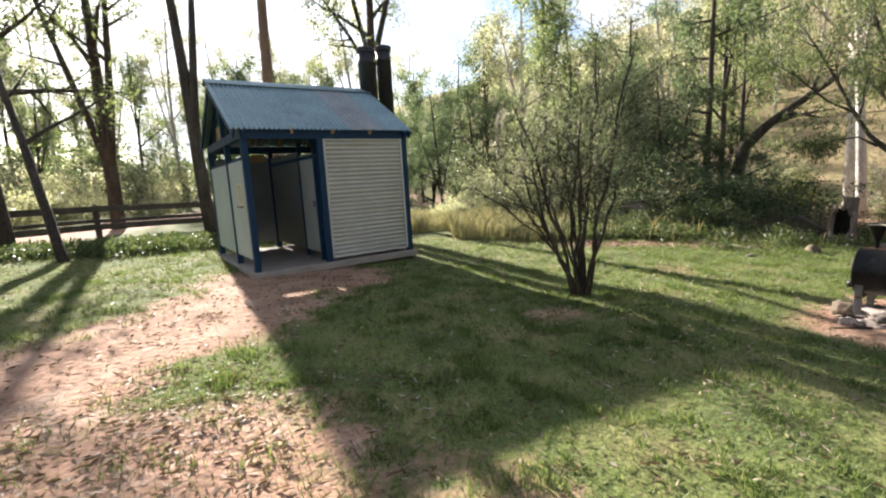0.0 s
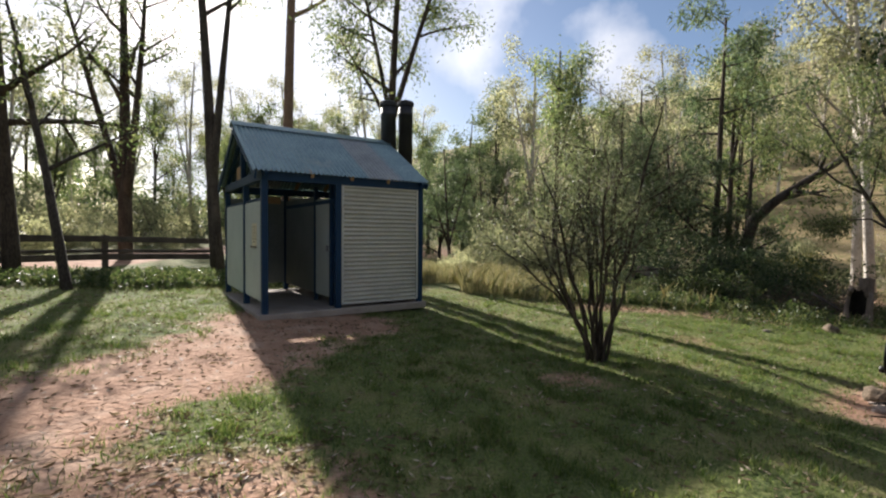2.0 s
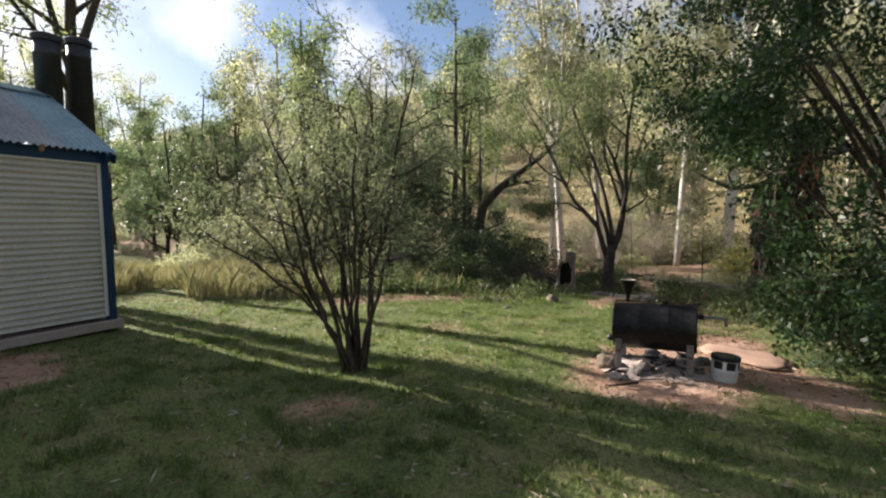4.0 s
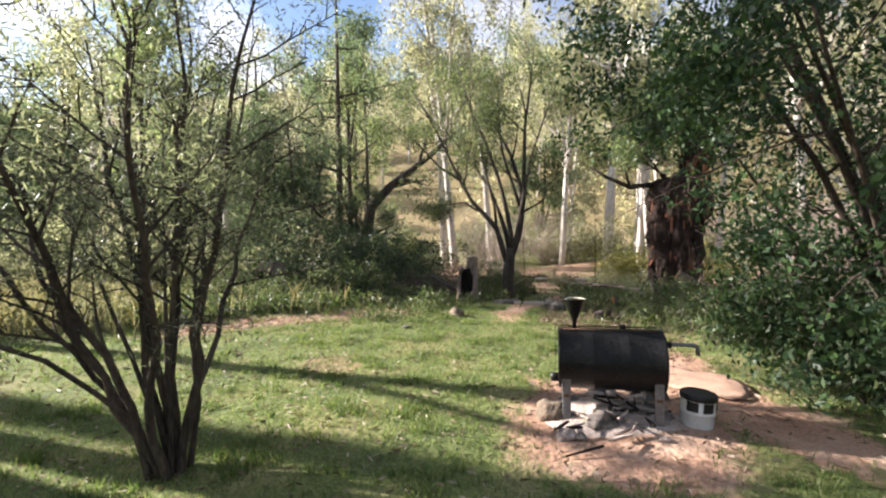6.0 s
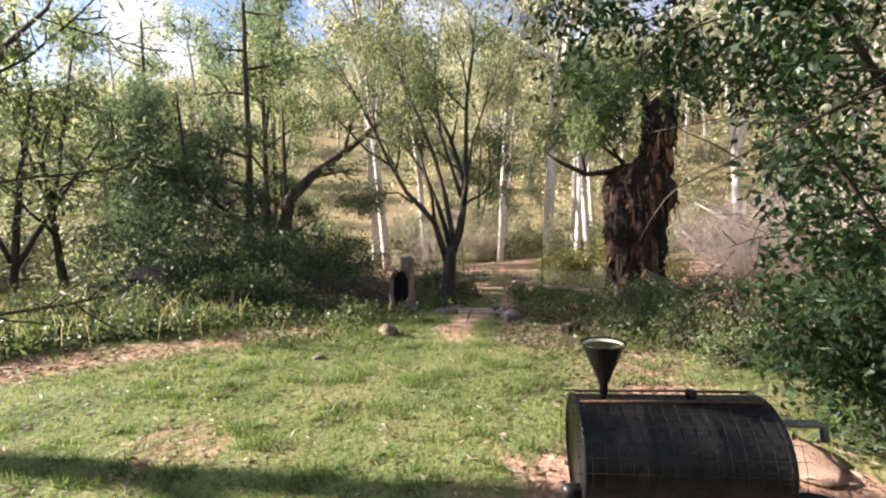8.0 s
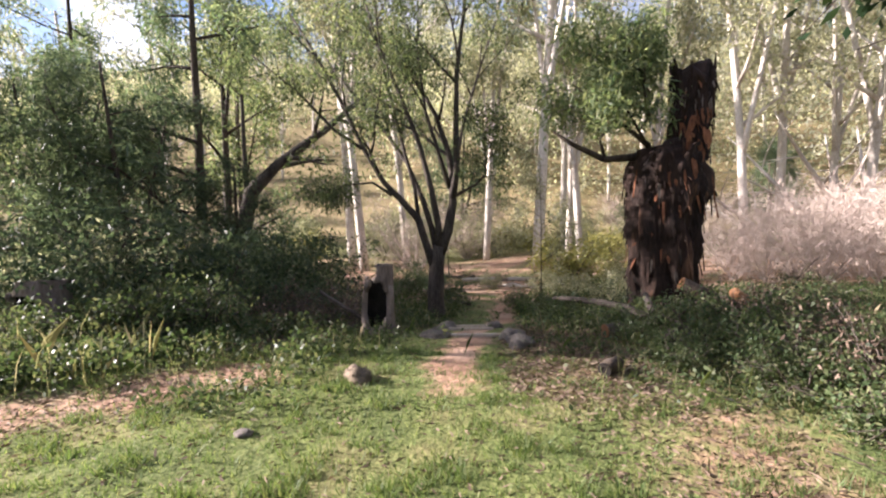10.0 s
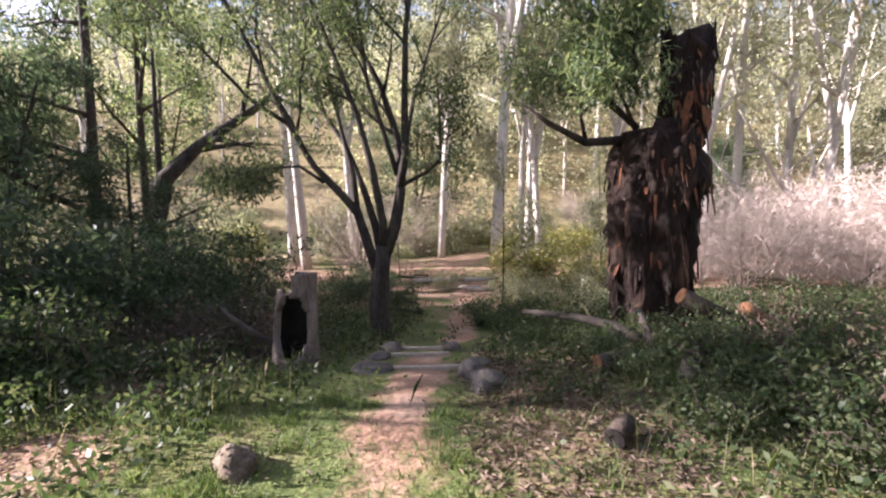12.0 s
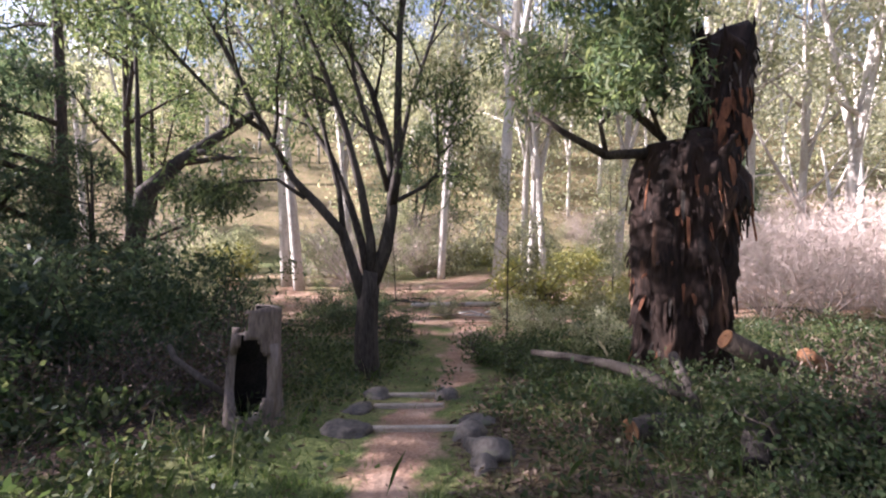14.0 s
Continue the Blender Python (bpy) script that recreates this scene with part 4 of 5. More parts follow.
def gum_stems(rng):
    r, f = Vector((0.517, -0.856, 0)), Vector((0.856, 0.517, 0))

    def stem(r0, r1, *pts):
        n_ = len(pts) - 1
        return [(r * a + f * d + Vector((0, 0, z)), r0 + (r1 - r0) * i / n_) for i, (a, d, z) in enumerate(pts)]
    return [stem(0.20, 0.13, (0, 0, -0.2), (0, 0, 0.1), (0, 0, 0.6), (0.03, 0, 1.1), (0.1, 0, 1.5)),
            stem(0.085, 0.02, (0.0, 0, 1.0), (-0.15, -0.05, 1.55), (-0.28, -0.1, 2.03), (-0.58, -0.15, 2.4), (-0.9, -0.2, 2.75), (-1.22, -0.3, 3.36), (-1.62, -0.4, 4.3), (-1.95, -0.5, 5.0), (-2.4, -0.6, 5.8)),
            stem(0.045, 0.014, (-0.27, -0.1, 2.0), (-0.34, 0.0, 2.6), (-0.52, 0.1, 3.3), (-0.72, 0.15, 4.2), (-0.95, 0.2, 5.2), (-1.3, 0.3, 6.2)),
            stem(0.045, 0.014, (0.34, 0.0, 2.6), (0.15, -0.15, 3.3), (-0.05, -0.25, 4.0), (-0.15, -0.3, 5.0), (-0.1, -0.4, 6.0)),
            stem(0.035, 0.012, (-1.22, -0.3, 3.36), (-1.7, -0.5, 3.7), (-2.3, -0.7, 4.4), (-3.0, -0.9, 5.0)),
            stem(0.07, 0.018, (0.05, 0.05, 1.3), (-0.05, 0.1, 1.85), (-0.22, 0.2, 2.4), (-0.53, 0.35, 3.15), (-1.0, 0.5, 3.85), (-1.7, 0.7, 4.7), (-2.3, 0.8, 5.5)),
            stem(0.075, 0.018, (0.1, 0, 1.4), (0.1, -0.1, 1.9), (0.0, -0.2, 2.6), (-0.18, -0.3, 3.4), (-0.45, -0.4, 4.2), (-0.84, -0.5, 5.2), (-1.1, -0.6, 6.2)),
            stem(0.11, 0.02, (0.1, 0, 1.35), (0.28, 0, 1.8), (0.38, 0, 2.3), (0.40, 0.02, 2.75), (0.32, 0.1, 3.3), (0.1, 0.2, 4.0), (-0.3, 0.25, 4.8), (-0.7, 0.3, 5.8)),
            stem(0.075, 0.02, (0.38, 0, 2.4), (0.48, -0.1, 2.9), (0.5, -0.2, 3.7), (0.55, -0.3, 4.7), (0.72, -0.3, 5.8), (0.8, -0.3, 6.6)),
            stem(0.05, 0.015, (0.33, 0.1, 2.1), (0.42, 0.3, 2.9), (0.6, 0.55, 3.9), (0.95, 0.8, 5.0), (1.3, 1.0, 6.0)),
            stem(0.035, 0.012, (0.42, 0, 2.45), (0.62, -0.05, 2.55), (0.85, -0.1, 2.66), (1.03, -0.12, 2.85), (1.02, -0.15, 3.4), (1.0, -0.2, 3.9)),
            stem(0.03, 0.008, (-0.75, -0.2, 2.5), (-1.1, -0.25, 2.75), (-1.6, -0.3, 2.72), (-2.2, -0.3, 2.6))]


gum = tree("gum_tree", "multi-stemmed grey-barked gum tree beside the footpath", "tree", 12, gum_stems, 2, 6, 0.55, 0.36, 0.0, BARK_GREY, GUM, 30, 0.24, 0.12, 0.024, 0.7, 10, 0.48)
gum.matrix_world = pose(11.0, 10.75, ground_z(11.0, 10.75))

# the huge dead trunk
bt = new("dead_tree_trunk")
tagged(bt, "huge dead gum trunk with shaggy dark peeling bark", "tree")
BTX, BTY = 12.5, 6.95
bt.matrix_world = pose(BTX, BTY, ground_z(BTX, BTY) - 0.15)
sides, rows = 110, 120
TOPZ = 4.3
rr_ = Vector((0.515, -0.857, 0))


def trunk_break(a):
    return 2.92 + 0.3 * noise.noise((math.cos(a) * 2.5, math.sin(a) * 2.5, 4)) + 0.12 * noise.noise((math.cos(a) * 9, math.sin(a) * 9, 4))


def trunk_centre(a, z):
    """The splintered snag stands off to one side of the shaft."""
    brk = trunk_break(a)
    return rr_ * (0.35 * ease(brk, brk + 0.12, z) + 0.12 * ease(3.1, 4.2, z))


def trunk_shape(a, z):
    ca, sa = math.cos(a), math.sin(a)
    right = ca * rr_.x + sa * rr_.y
    brk = trunk_break(a)
    flare = 0.47 + 0.13 * math.exp(-z * 3.0) + 0.05 * math.sin(z * 1.7 - 1.2) - 0.20 * ease(brk, brk + 0.10, z) - 0.03 * ease(3.3, 4.2, z) + 0.05 * ease(3.5, 3.9, z)
    knob = 0.20 * math.exp(-((z - 2.5) / 0.34) ** 2) * max(0, right) + 0.08 * math.exp(-((z - 2.7) / 0.4) ** 2) * max(0, -right)
    furrow = 0.10 * (0.5 - abs(noise.noise((ca * 4.5, sa * 4.5, z * 0.45)))) + 0.07 * (0.4 - abs(noise.noise((ca * 11, sa * 11, z * 1.0 + 3))))
    lump = 0.12 * noise.noise((ca * 2.0, sa * 2.0, z * 0.8)) + 0.08 * noise.noise((ca * 4, sa * 4, z * 3.2)) + 0.035 * noise.noise((ca * 18, sa * 18, z * 7))
    return flare + knob + furrow + lump


V, F = [], []
for j in range(rows + 1):
    z = TOPZ * j / rows
    for i in range(sides):
        a = i * math.tau / sides
        c = trunk_centre(a, z) + Vector((0, 0, z))
        top = 0.6 * noise.noise((math.cos(a) * 3.4, math.sin(a) * 3.4, 9)) * max(0, (j - rows + 12) / 12)
        V.append(c + Vector((math.cos(a), math.sin(a), 0)) * trunk_shape(a, z) + Vector((0, 0, top)))
for j in range(rows):
    for i in range(sides):
        p, q = j * sides + i, j * sides + (i + 1) % sides
        F.append((p, q, q + sides, p + sides))
F.append(tuple(rows * sides + i for i in range(sides)))
mesh_obj("trunk", V, F, BARK_DEAD, bt, True)
fr = random.Random(77)
for k in range(420):
    z = fr.uniform(0.25, 4.2)
    a = fr.uniform(math.pi * 0.4, math.pi * 1.65)
    w, ln = fr.uniform(0.012, 0.055), fr.uniform(0.08, 0.55) * fr.random() ** 0.7 + 0.05
    bared = k % 28 == 0
    if bared:
        z, a, w, ln = fr.uniform(2.5, 3.7), fr.uniform(1.0, 1.35) * math.pi, fr.uniform(0.10, 0.18), fr.uniform(0.25, 0.45)
    rad = trunk_shape(a, z)
    c = trunk_centre(a, z)
    er, et = Vector((math.cos(a), math.sin(a), 0)), Vector((-math.sin(a), math.cos(a), 0))
    p0 = c + er * (rad - 0.015) + Vector((0, 0, z))
    out = 0.0 if bared else fr.uniform(0.0, 0.04) if k % 4 else fr.uniform(0.03, 0.075)
    et = (et + Vector((0, 0, fr.uniform(-0.8, 0.8)))).normalized()
    sheet = [p0 - et * w / 2, p0 + et * w / 2, p0 + et * w * 0.6 + er * (out * 0.4 + 0.02) - Vector((0, 0, ln * 0.5)), p0 - et * w * 0.5 + er * (out * 0.5 + 0.02) - Vector((0, 0, ln * 0.5)),
             p0 + et * w * 0.2 + er * (out + 0.02) - Vector((0, 0, ln)), p0 - et * w * 0.15 + er * (out + 0.025) - Vector((0, 0, ln * 0.93))]
    back = [v - er * 0.012 for v in sheet]
    faces = [(0, 1, 2, 3), (3, 2, 4, 5), (7, 6, 9, 8), (9, 11, 10, 8), (0, 3, 9, 6), (1, 7, 8, 2), (3, 5, 11, 9), (2, 8, 10, 4), (4, 10, 11, 5), (0, 6, 7, 1)]
    red = bared or (2.3 < z < 3.9 and 0.95 * math.pi < a < 1.45 * math.pi and fr.random() < 0.25)
    mesh_obj("bark_flake", sheet + back, faces, BARK_RED if red else (WOOD_STUMP if z > 3.75 and k % 2 else BARK_DEAD if k % 6 else (BARK_GREY if k % 4 else BARK_RED)), bt)
side_lines = [[(Vector((-0.25, 0.35, 2.97)), 0.07), (Vector((-0.75, 0.75, 2.92)), 0.055), (Vector((-1.1, 1.15, 3.17)), 0.04), (Vector((-1.3, 1.45, 3.42)), 0.02)],
              [(Vector((-0.75, 0.75, 2.92)), 0.035), (Vector((-0.85, 0.8, 3.27)), 0.026), (Vector((-0.7, 0.6, 3.52)), 0.015)]]
tips_ = []
more = []
for k in range(9):
    more.append(branch_line(fr, Vector((-0.1, 0.2, fr.uniform(2.7, 4.0))), Vector((fr.uniform(-1, 0.0), fr.uniform(0.0, 1.0), fr.uniform(0.3, 1.1))), fr.uniform(1.0, 1.7), 0.035, 0.008, 0.3, 0.02, 5))
for s_ in list(more):
    ramify(fr, s_, 2, 4, 0.55, 0.5, 0.0, tips_, more, 0.3)
V, F = tube_data(side_lines + more, 7, 0.03, fr)
mesh_obj("side_branch", V, F, BARK_DARK, bt, True)
V, F = leaf_data([tuple(t) for t in tips_], 40, 0.24, 0.15, 0.030, 0.55, 8)
mesh_obj("epicormic_leaves", V, F, GUM, bt)


def evergreen_stems(rng):
    out = []
    for k in range(9):
        a = k * 0.75
        if k in (1, 2):
            continue
        d = Vector((math.cos(a) * 0.7, math.sin(a) * 0.7, 1.0))
        out.append(branch_line(rng, (0.1 * math.cos(a), 0.1 * math.sin(a), -0.1), d, rng.uniform(2.8, 4.4), 0.04, 0.010, 0.15, -0.05, 8))
    for ex, ey, ez in ((-1.25, 1.75, 3.8), (-1.6, 1.5, 4.3), (-2.6, 0.7, 3.2), (-1.0, 1.6, 4.6), (-1.9, 1.1, 3.5)):
        out.append([(Vector((ex * u, ey * u, ez * (1.5 * u - 0.5 * u * u) / 1.0 + rng.uniform(-0.05, 0.05))), 0.04 * (1 - u) + 0.008) for u in (0, 0.15, 0.3, 0.45, 0.6, 0.75, 0.9, 1.0)])
    return out


ever = tree("evergreen_tree", "dense dark evergreen tree overhanging the hearth", "tree", 21, evergreen_stems, 2, 6, 0.65, 0.42, -0.06, BARK_DARK, DARK_LEAF, 80, 0.22, 0.08, 0.034, 0.35, 8, 0.15, keep=lambda p: p.y < 1.45 or p.z > 2.55)
ever.matrix_world = pose(7.45, 2.75, ground_z(7.45, 2.75), 0, 0, 0)


def spar(h, r, lean=(0, 0), fork=0.0, bend=0.06, rt=0.25, n_=10, at=0.45, kids=3):
    def make(rng):
        s = branch_line(rng, (0, 0, -0.3), (lean[0], lean[1], 1), h, r, r * rt, bend, 0.0, n_)
        out = [s]
        if fork:
            i = int(n_ * at)
            p, rr = s[i]
            out.append(branch_line(rng, p, (fork + lean[0], rng.uniform(-0.2, 0.2), 1), h * (1 - at) * 0.9, rr * 0.8, rr * 0.2, bend, 0.02, 8))
            if kids > 2:
                out.append(branch_line(rng, p, (-fork * 0.9 + lean[0], rng.uniform(-0.2, 0.2), 1), h * (1 - at) * 0.85, rr * 0.65, rr * 0.2, bend, 0.02, 8))
        return out
    return make


def stand(ob, x, y, turn=0, scale=1.0, sink=0.0):
    ob.matrix_world = pose(x, y, ground_z(x, y) - sink, 0, 0, turn) @ Matrix.Scale(scale, 4)
    return ob


def far_label(kind):
    return {"gum": "tall slender pale-trunked gum tree with thin olive crown", "dark": "tall dark-trunked tree with sparse backlit leaves", "oak": "dark green drooping she-oak tree"}[kind]


FOREST = "forest trees"
stand(tree("dark_trunk_tree", "straight dark-trunked tree standing beside the fence", "tree", 31, spar(12, 0.19, (-0.03, 0)), 2, 11, 0.75, 0.30, 0.0, BARK_DARK, GUM, 15, 0.45, 0.18, 0.05, 0.4, 9, 0.3), -10.2, 11.0)
stand(tree("leaning_tree", "thin leaning tree with sparse crown before the fence", "tree", 32, spar(6.5, 0.11, (-0.22, 0.1), bend=0.12), 2, 6, 0.6, 0.35, 0.02, BARK_GREY, GUM, 9, 0.4, 0.16, 0.05, 0.4, 8, 0.4), -7.85, 9.7)
stand(tree("forked_dark_tree", "dark burnt tree forking into several upright limbs", "tree", 33, spar(12, 0.26, (0, 0), 0.22, at=0.28), 2, 8, 0.55, 0.30, 0.02, BARK_DARK, GUM, 8, 0.5, 0.2, 0.055, 0.4, 9, 0.45), -11.9, 17.4)
stand(tree("twin_stem_gum", "large brown twin-stemmed gum behind the hut", "tree", 34, spar(14, 0.22, (-0.10, 0.02), 0.16, at=0.25, kids=2, bend=0.14), 2, 8, 0.55, 0.26, 0.02, BARK_GREY, GUM, 11, 0.5, 0.2, 0.055, 0.5, 10, 0.6), -7.5, 15.4)
stand(tree("pale_gum", "tall smooth pale orange-brown gum trunk", "tree", 35, spar(20, 0.30, (0.01, 0), bend=0.04, rt=0.5), 2, 5, 0.6, 0.18, 0.02, BARK_TAN, GUM_HAZED, 26, 0.7, 0.22, 0.06, 0.5, 10, 0.6), -8.2, 24.0)
stand(tree("spreading_gum", "tall dark-limbed spreading gum behind the hut", "tree", 36, spar(14, 0.20, (0.03, 0), 0.28, at=0.4), 2, 10, 0.6, 0.26, 0.0, BARK_DARK, GUM, 24, 0.5, 0.18, 0.05, 0.5, 9, 0.35), -2.2, 16.6)
stand(tree("arching_she_oak", "dark arching she-oak with a drooping crown over open ground", "tree", 61, spar(7.5, 0.15, (0.12, -0.06), 0.5, bend=0.16, at=0.25), 2, 9, 0.7, 0.34, -0.04, BARK_DARK, OAK, 14, 0.3, 0.20, 0.034, 0.5, 8, 0.45, far=True), 4.2, 16.7, 0, 0.62)
bent = stand(tree("bent_tree", "bent grey tree leaning over with a knuckled trunk", "tree", 37, lambda rng: [[(Vector((0, 0, -0.2)), 0.22), (Vector((0.1, 0, 1.6)), 0.19), (Vector((0.3, -0.1, 2.6)), 0.18), (Vector((0.8, -0.6, 3.3)), 0.13), (Vector((1.7, -1.5, 4.2)), 0.10), (Vector((2.6, -2.3, 5.2)), 0.05)], branch_line(rng, (0.25, 0, 2.5), (0, 0.05, 1), 4.5, 0.07, 0.015, 0.1)], 2, 5, 0.6, 0.35, 0.02, BARK_GREY, GUM, 24, 0.45, 0.16, 0.045, 0.4, 9, 0.5), 12.0, 19.3, 0, 1.25)

stand(tree("dead_white_tree", "bare bleached white tree with spreading dead limbs", "tree", 38, lambda rng: [branch_line(rng, (0.2 * k, 0.1, -0.1), (math.cos(k * 1.3) * 0.9, math.sin(k * 1.3) * 0.9, 1), 4.5, 0.10, 0.015, 0.25, -0.06, 7) for k in range(6)], 2, 4, 0.6, 0.4, -0.05, BARK_PALE, GUM, 0, 0.3, 0.1, 0.03, 0.3, 7, 0.3), 30.0, 2.4, 0, 1.9)
stand(tree("dead_white_tree", "bare bleached white tree with spreading dead limbs", "tree", 39, lambda rng: [branch_line(rng, (0.2 * k, 0.1, -0.1), (math.cos(k * 1.3) * 1.2, math.sin(k * 1.3) * 1.2, 1), 4.0, 0.08, 0.015, 0.25, -0.08, 7) for k in range(5)], 2, 4, 0.6, 0.4, -0.05, BARK_PALE, GUM, 0, 0.3, 0.1, 0.03, 0.3, 7, 0.3), 32.5, 5.2, 0, 1.8)

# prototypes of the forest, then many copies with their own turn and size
gum_a = tree("gum_tree", far_label("gum"), "tree", 41, spar(15, 0.22, (0.05, 0.03), 0.25, at=0.45, rt=0.3), 2, 5, 0.6, 0.30, 0.02, BARK_PALE, GUM_HAZED, 38, 0.55, 0.24, 0.095, 0.6, 7, 0.4, FOREST, thin=0.018, far=True)
gum_b = tree("gum_tree", far_label("gum"), "tree", 42, spar(17, 0.2, (-0.06, 0.0), 0.2, at=0.3, rt=0.3, bend=0.1), 2, 5, 0.6, 0.26, 0.02, BARK_PALE, GUM_HAZED, 38, 0.55, 0.24, 0.095, 0.6, 7, 0.3, FOREST, thin=0.018, far=True)
dark_a = tree("dark_trunk_tree", far_label("dark"), "tree", 43, spar(13, 0.17, (0.03, 0), 0.15, at=0.5), 2, 6, 0.65, 0.24, 0.0, BARK_DARK, GUM, 30, 0.55, 0.22, 0.085, 0.5, 7, 0.3, FOREST, thin=0.018, far=True)
dark_b = tree("dark_trunk_tree", far_label("dark"), "tree", 44, spar(11, 0.14, (-0.05, 0.03), 0.2, at=0.35), 2, 6, 0.65, 0.25, 0.0, BARK_DARK, GUM, 30, 0.55, 0.22, 0.085, 0.5, 7, 0.2, FOREST, thin=0.018, far=True)
oak_a = tree("she_oak", far_label("oak"), "tree", 45, spar(10, 0.15, (0, 0)), 2, 12, 0.8, 0.30, -0.02, BARK_DARK, OAK, 24, 0.32, 0.28, 0.045, 0.5, 7, 0.12, FOREST, thin=0.018, far=True)
oak_b = tree("she_oak", far_label("oak"), "tree", 46, spar(7, 0.12, (0.05, 0), 0.3, at=0.2), 2, 8, 0.75, 0.36, -0.02, BARK_DARK, OAK, 26, 0.32, 0.26, 0.045, 0.5, 7, 0.1, FOREST, thin=0.018, far=True)


def shrub_stems(h, k_, lean):
    def make(rng):
        return [branch_line(rng, (0, 0, -0.05), (math.cos(i * 2.4) * lean, math.sin(i * 2.4) * lean, 1), h * rng.uniform(0.7, 1.1), 0.025, 0.006, 0.2, 0, 5) for i in range(k_)]
    return make


shrub_dark = tree("understorey_shrub", "dense dark green understorey shrub", "shrub", 51, shrub_stems(1.9, 7, 0.7), 2, 4, 0.7, 0.5, 0, TWIG, OAK, 16, 0.24, 0.14, 0.05, 0.3, 5, 0.1, "understorey", thin=0.008, far=True)
shrub_olive = tree("understorey_shrub", "open olive understorey shrub in the sun, leaves paled for haze", "shrub", 52, shrub_stems(1.7, 7, 0.6), 2, 4, 0.7, 0.5, 0, TWIG, GUM_HAZED, 16, 0.24, 0.14, 0.05, 0.3, 5, 0.1, "understorey", thin=0.008, far=True)
shrub_yellow = tree("yellow_shrub", "yellow-flowering shrub beyond the creek", "shrub", 53, shrub_stems(1.2, 8, 0.6), 2, 4, 0.7, 0.5, 0, TWIG, YELLOW, 9, 0.2, 0.12, 0.06, 0.1, 5, 0.1, "yellow shrubs", thin=0.008)
brush_pink = tree("bare_brush", "bare pinkish twiggy brush without leaves", "shrub", 54, shrub_stems(2.3, 12, 0.75), 2, 6, 0.5, 0.45, 0.02, TWIG_PINK, TWIG_PINK, 4, 0.25, 0.30, 0.010, -0.3, 4, 0.1, "bare brush", leaf_name="twig_spray", thin=0.0052)
sapling = tree("gum_sapling", "slender young gum with thin stem and light leaves", "tree", 55, spar(4.2, 0.026, (0.03, 0), bend=0.08), 2, 9, 0.6, 0.26, 0.03, BARK_GREY, GUM_HAZED, 20, 0.2, 0.12, 0.03, 0.5, 6, 0.3, "saplings")

for ob in (shrub_dark, shrub_olive, shrub_yellow, brush_pink):
    for child in ob.children:
        if child.name.startswith("trunk"):
            tagged(child, kind="stuff")
rf = random.Random(9)


def place(ob, x, y, s=1.0, first=[]):
    m = pose(x, y, ground_z(x, y) - 0.05, 0, 0, rf.uniform(0, 360)) @ Matrix.Scale(s, 4)
    if ob.name not in first:
        first.append(ob.name)
        ob.matrix_world = m
    else:
        o = copy_thing(ob, m)
        o.matrix_basis = m
    return ob


def polar(a, d):
    """Degrees to the left of +y, metres from the start of the walk."""
    return -d * math.sin(radians(a)), d * math.cos(radians(a))


# named places of the nearer forest
for ob, x, y, s in ((dark_b, 1.2, 36, 1.0), (shrub_olive, 4.4, 18.6, 1.2), (shrub_olive, 2.5, 20.2, 1.5), (dark_a, 3.6, 16.2, 0.62), (dark_b, 5.2, 17.0, 0.66), (oak_b, 0.2, 24.5, 0.9), (shrub_olive, 5.4, 21.6, 1.5), (oak_b, 7.0, 18.6, 0.85), (oak_a, 8.4, 20.8, 0.9), (dark_a, 4.0, 38, 1.1), (oak_b, -0.5, 33, 1.1), (oak_b, 2.6, 32, 1.2), (gum_a, 6.0, 34, 1.0), (oak_b, 8.0, 16.6, 0.8), (oak_b, 9.7, 15.6, 0.5),
                   (oak_a, 10.25, 18.2, 1.1), (sapling, 18.4, 8.9, 0.95), (sapling, 17.2, 14.9, 0.8), (sapling, 14.6, 10.2, 0.9), (gum_a, 30, 15.9, 1.0), (gum_b, 24.5, 6.5, 0.9), (gum_a, 27.5, 10.6, 0.9), (gum_b, 26.5, 14.2, 0.9), (gum_a, 24, 17.5, 0.9),
                   (gum_b, 27.5, 3.0, 1.0), (gum_a, 18.6, 20.6, 1.0), (dark_a, 14.0, 23.5, 1.0), (gum_b, 22, 21, 1.0), (gum_a, 23.0, 0.2, 0.9), (gum_b, 19.6, -3.5, 0.9), (dark_b, 16.5, 27, 1.0), (gum_a, 13.5, -6.5, 1.0), (oak_b, 10.6, 1.0, 0.8), (oak_b, 14.0, 2.4, 0.4)):
    place(ob, x, y, s)
# the open forest to the north and west
for k in range(86):
    a, d = rf.uniform(-28, 85), 27 + 68 * rf.random() ** 0.8
    x, y = polar(a, d)
    if seg_dist(x, y, ROAD) < 3 or (-32 < a < 46 and d < 46):
        continue
    place(rf.choice((dark_a, dark_b, dark_a, gum_a, oak_b)), x, y, rf.uniform(0.75, 1.25))
for a, d in ((50, 31), (54, 23), (57, 33), (61, 24), (66, 28), (71, 22), (77, 30), (82, 24), (47, 41), (53, 39), (64, 38), (40, 46), (88, 27)):
    place(dark_a if d % 2 else dark_b, *polar(a, d), 0.9 + 0.02 * (d % 9))
for k in range(46):
    a, d = 12 + 1.75 * k, 32 + (k * 11) % 29
    if seg_dist(*polar(a, d), ROAD) > 2.6:
        place(shrub_olive if k % 3 else shrub_dark, *polar(a, d), 1.5 + 0.2 * (k % 7))
for k in range(22):
    a, d = 34 + 2.6 * k, 22 + (k * 7) % 17
    if seg_dist(*polar(a, d), ROAD) > 2.6:
        place(shrub_olive, *polar(a, d), 0.9 + 0.1 * (k % 7))
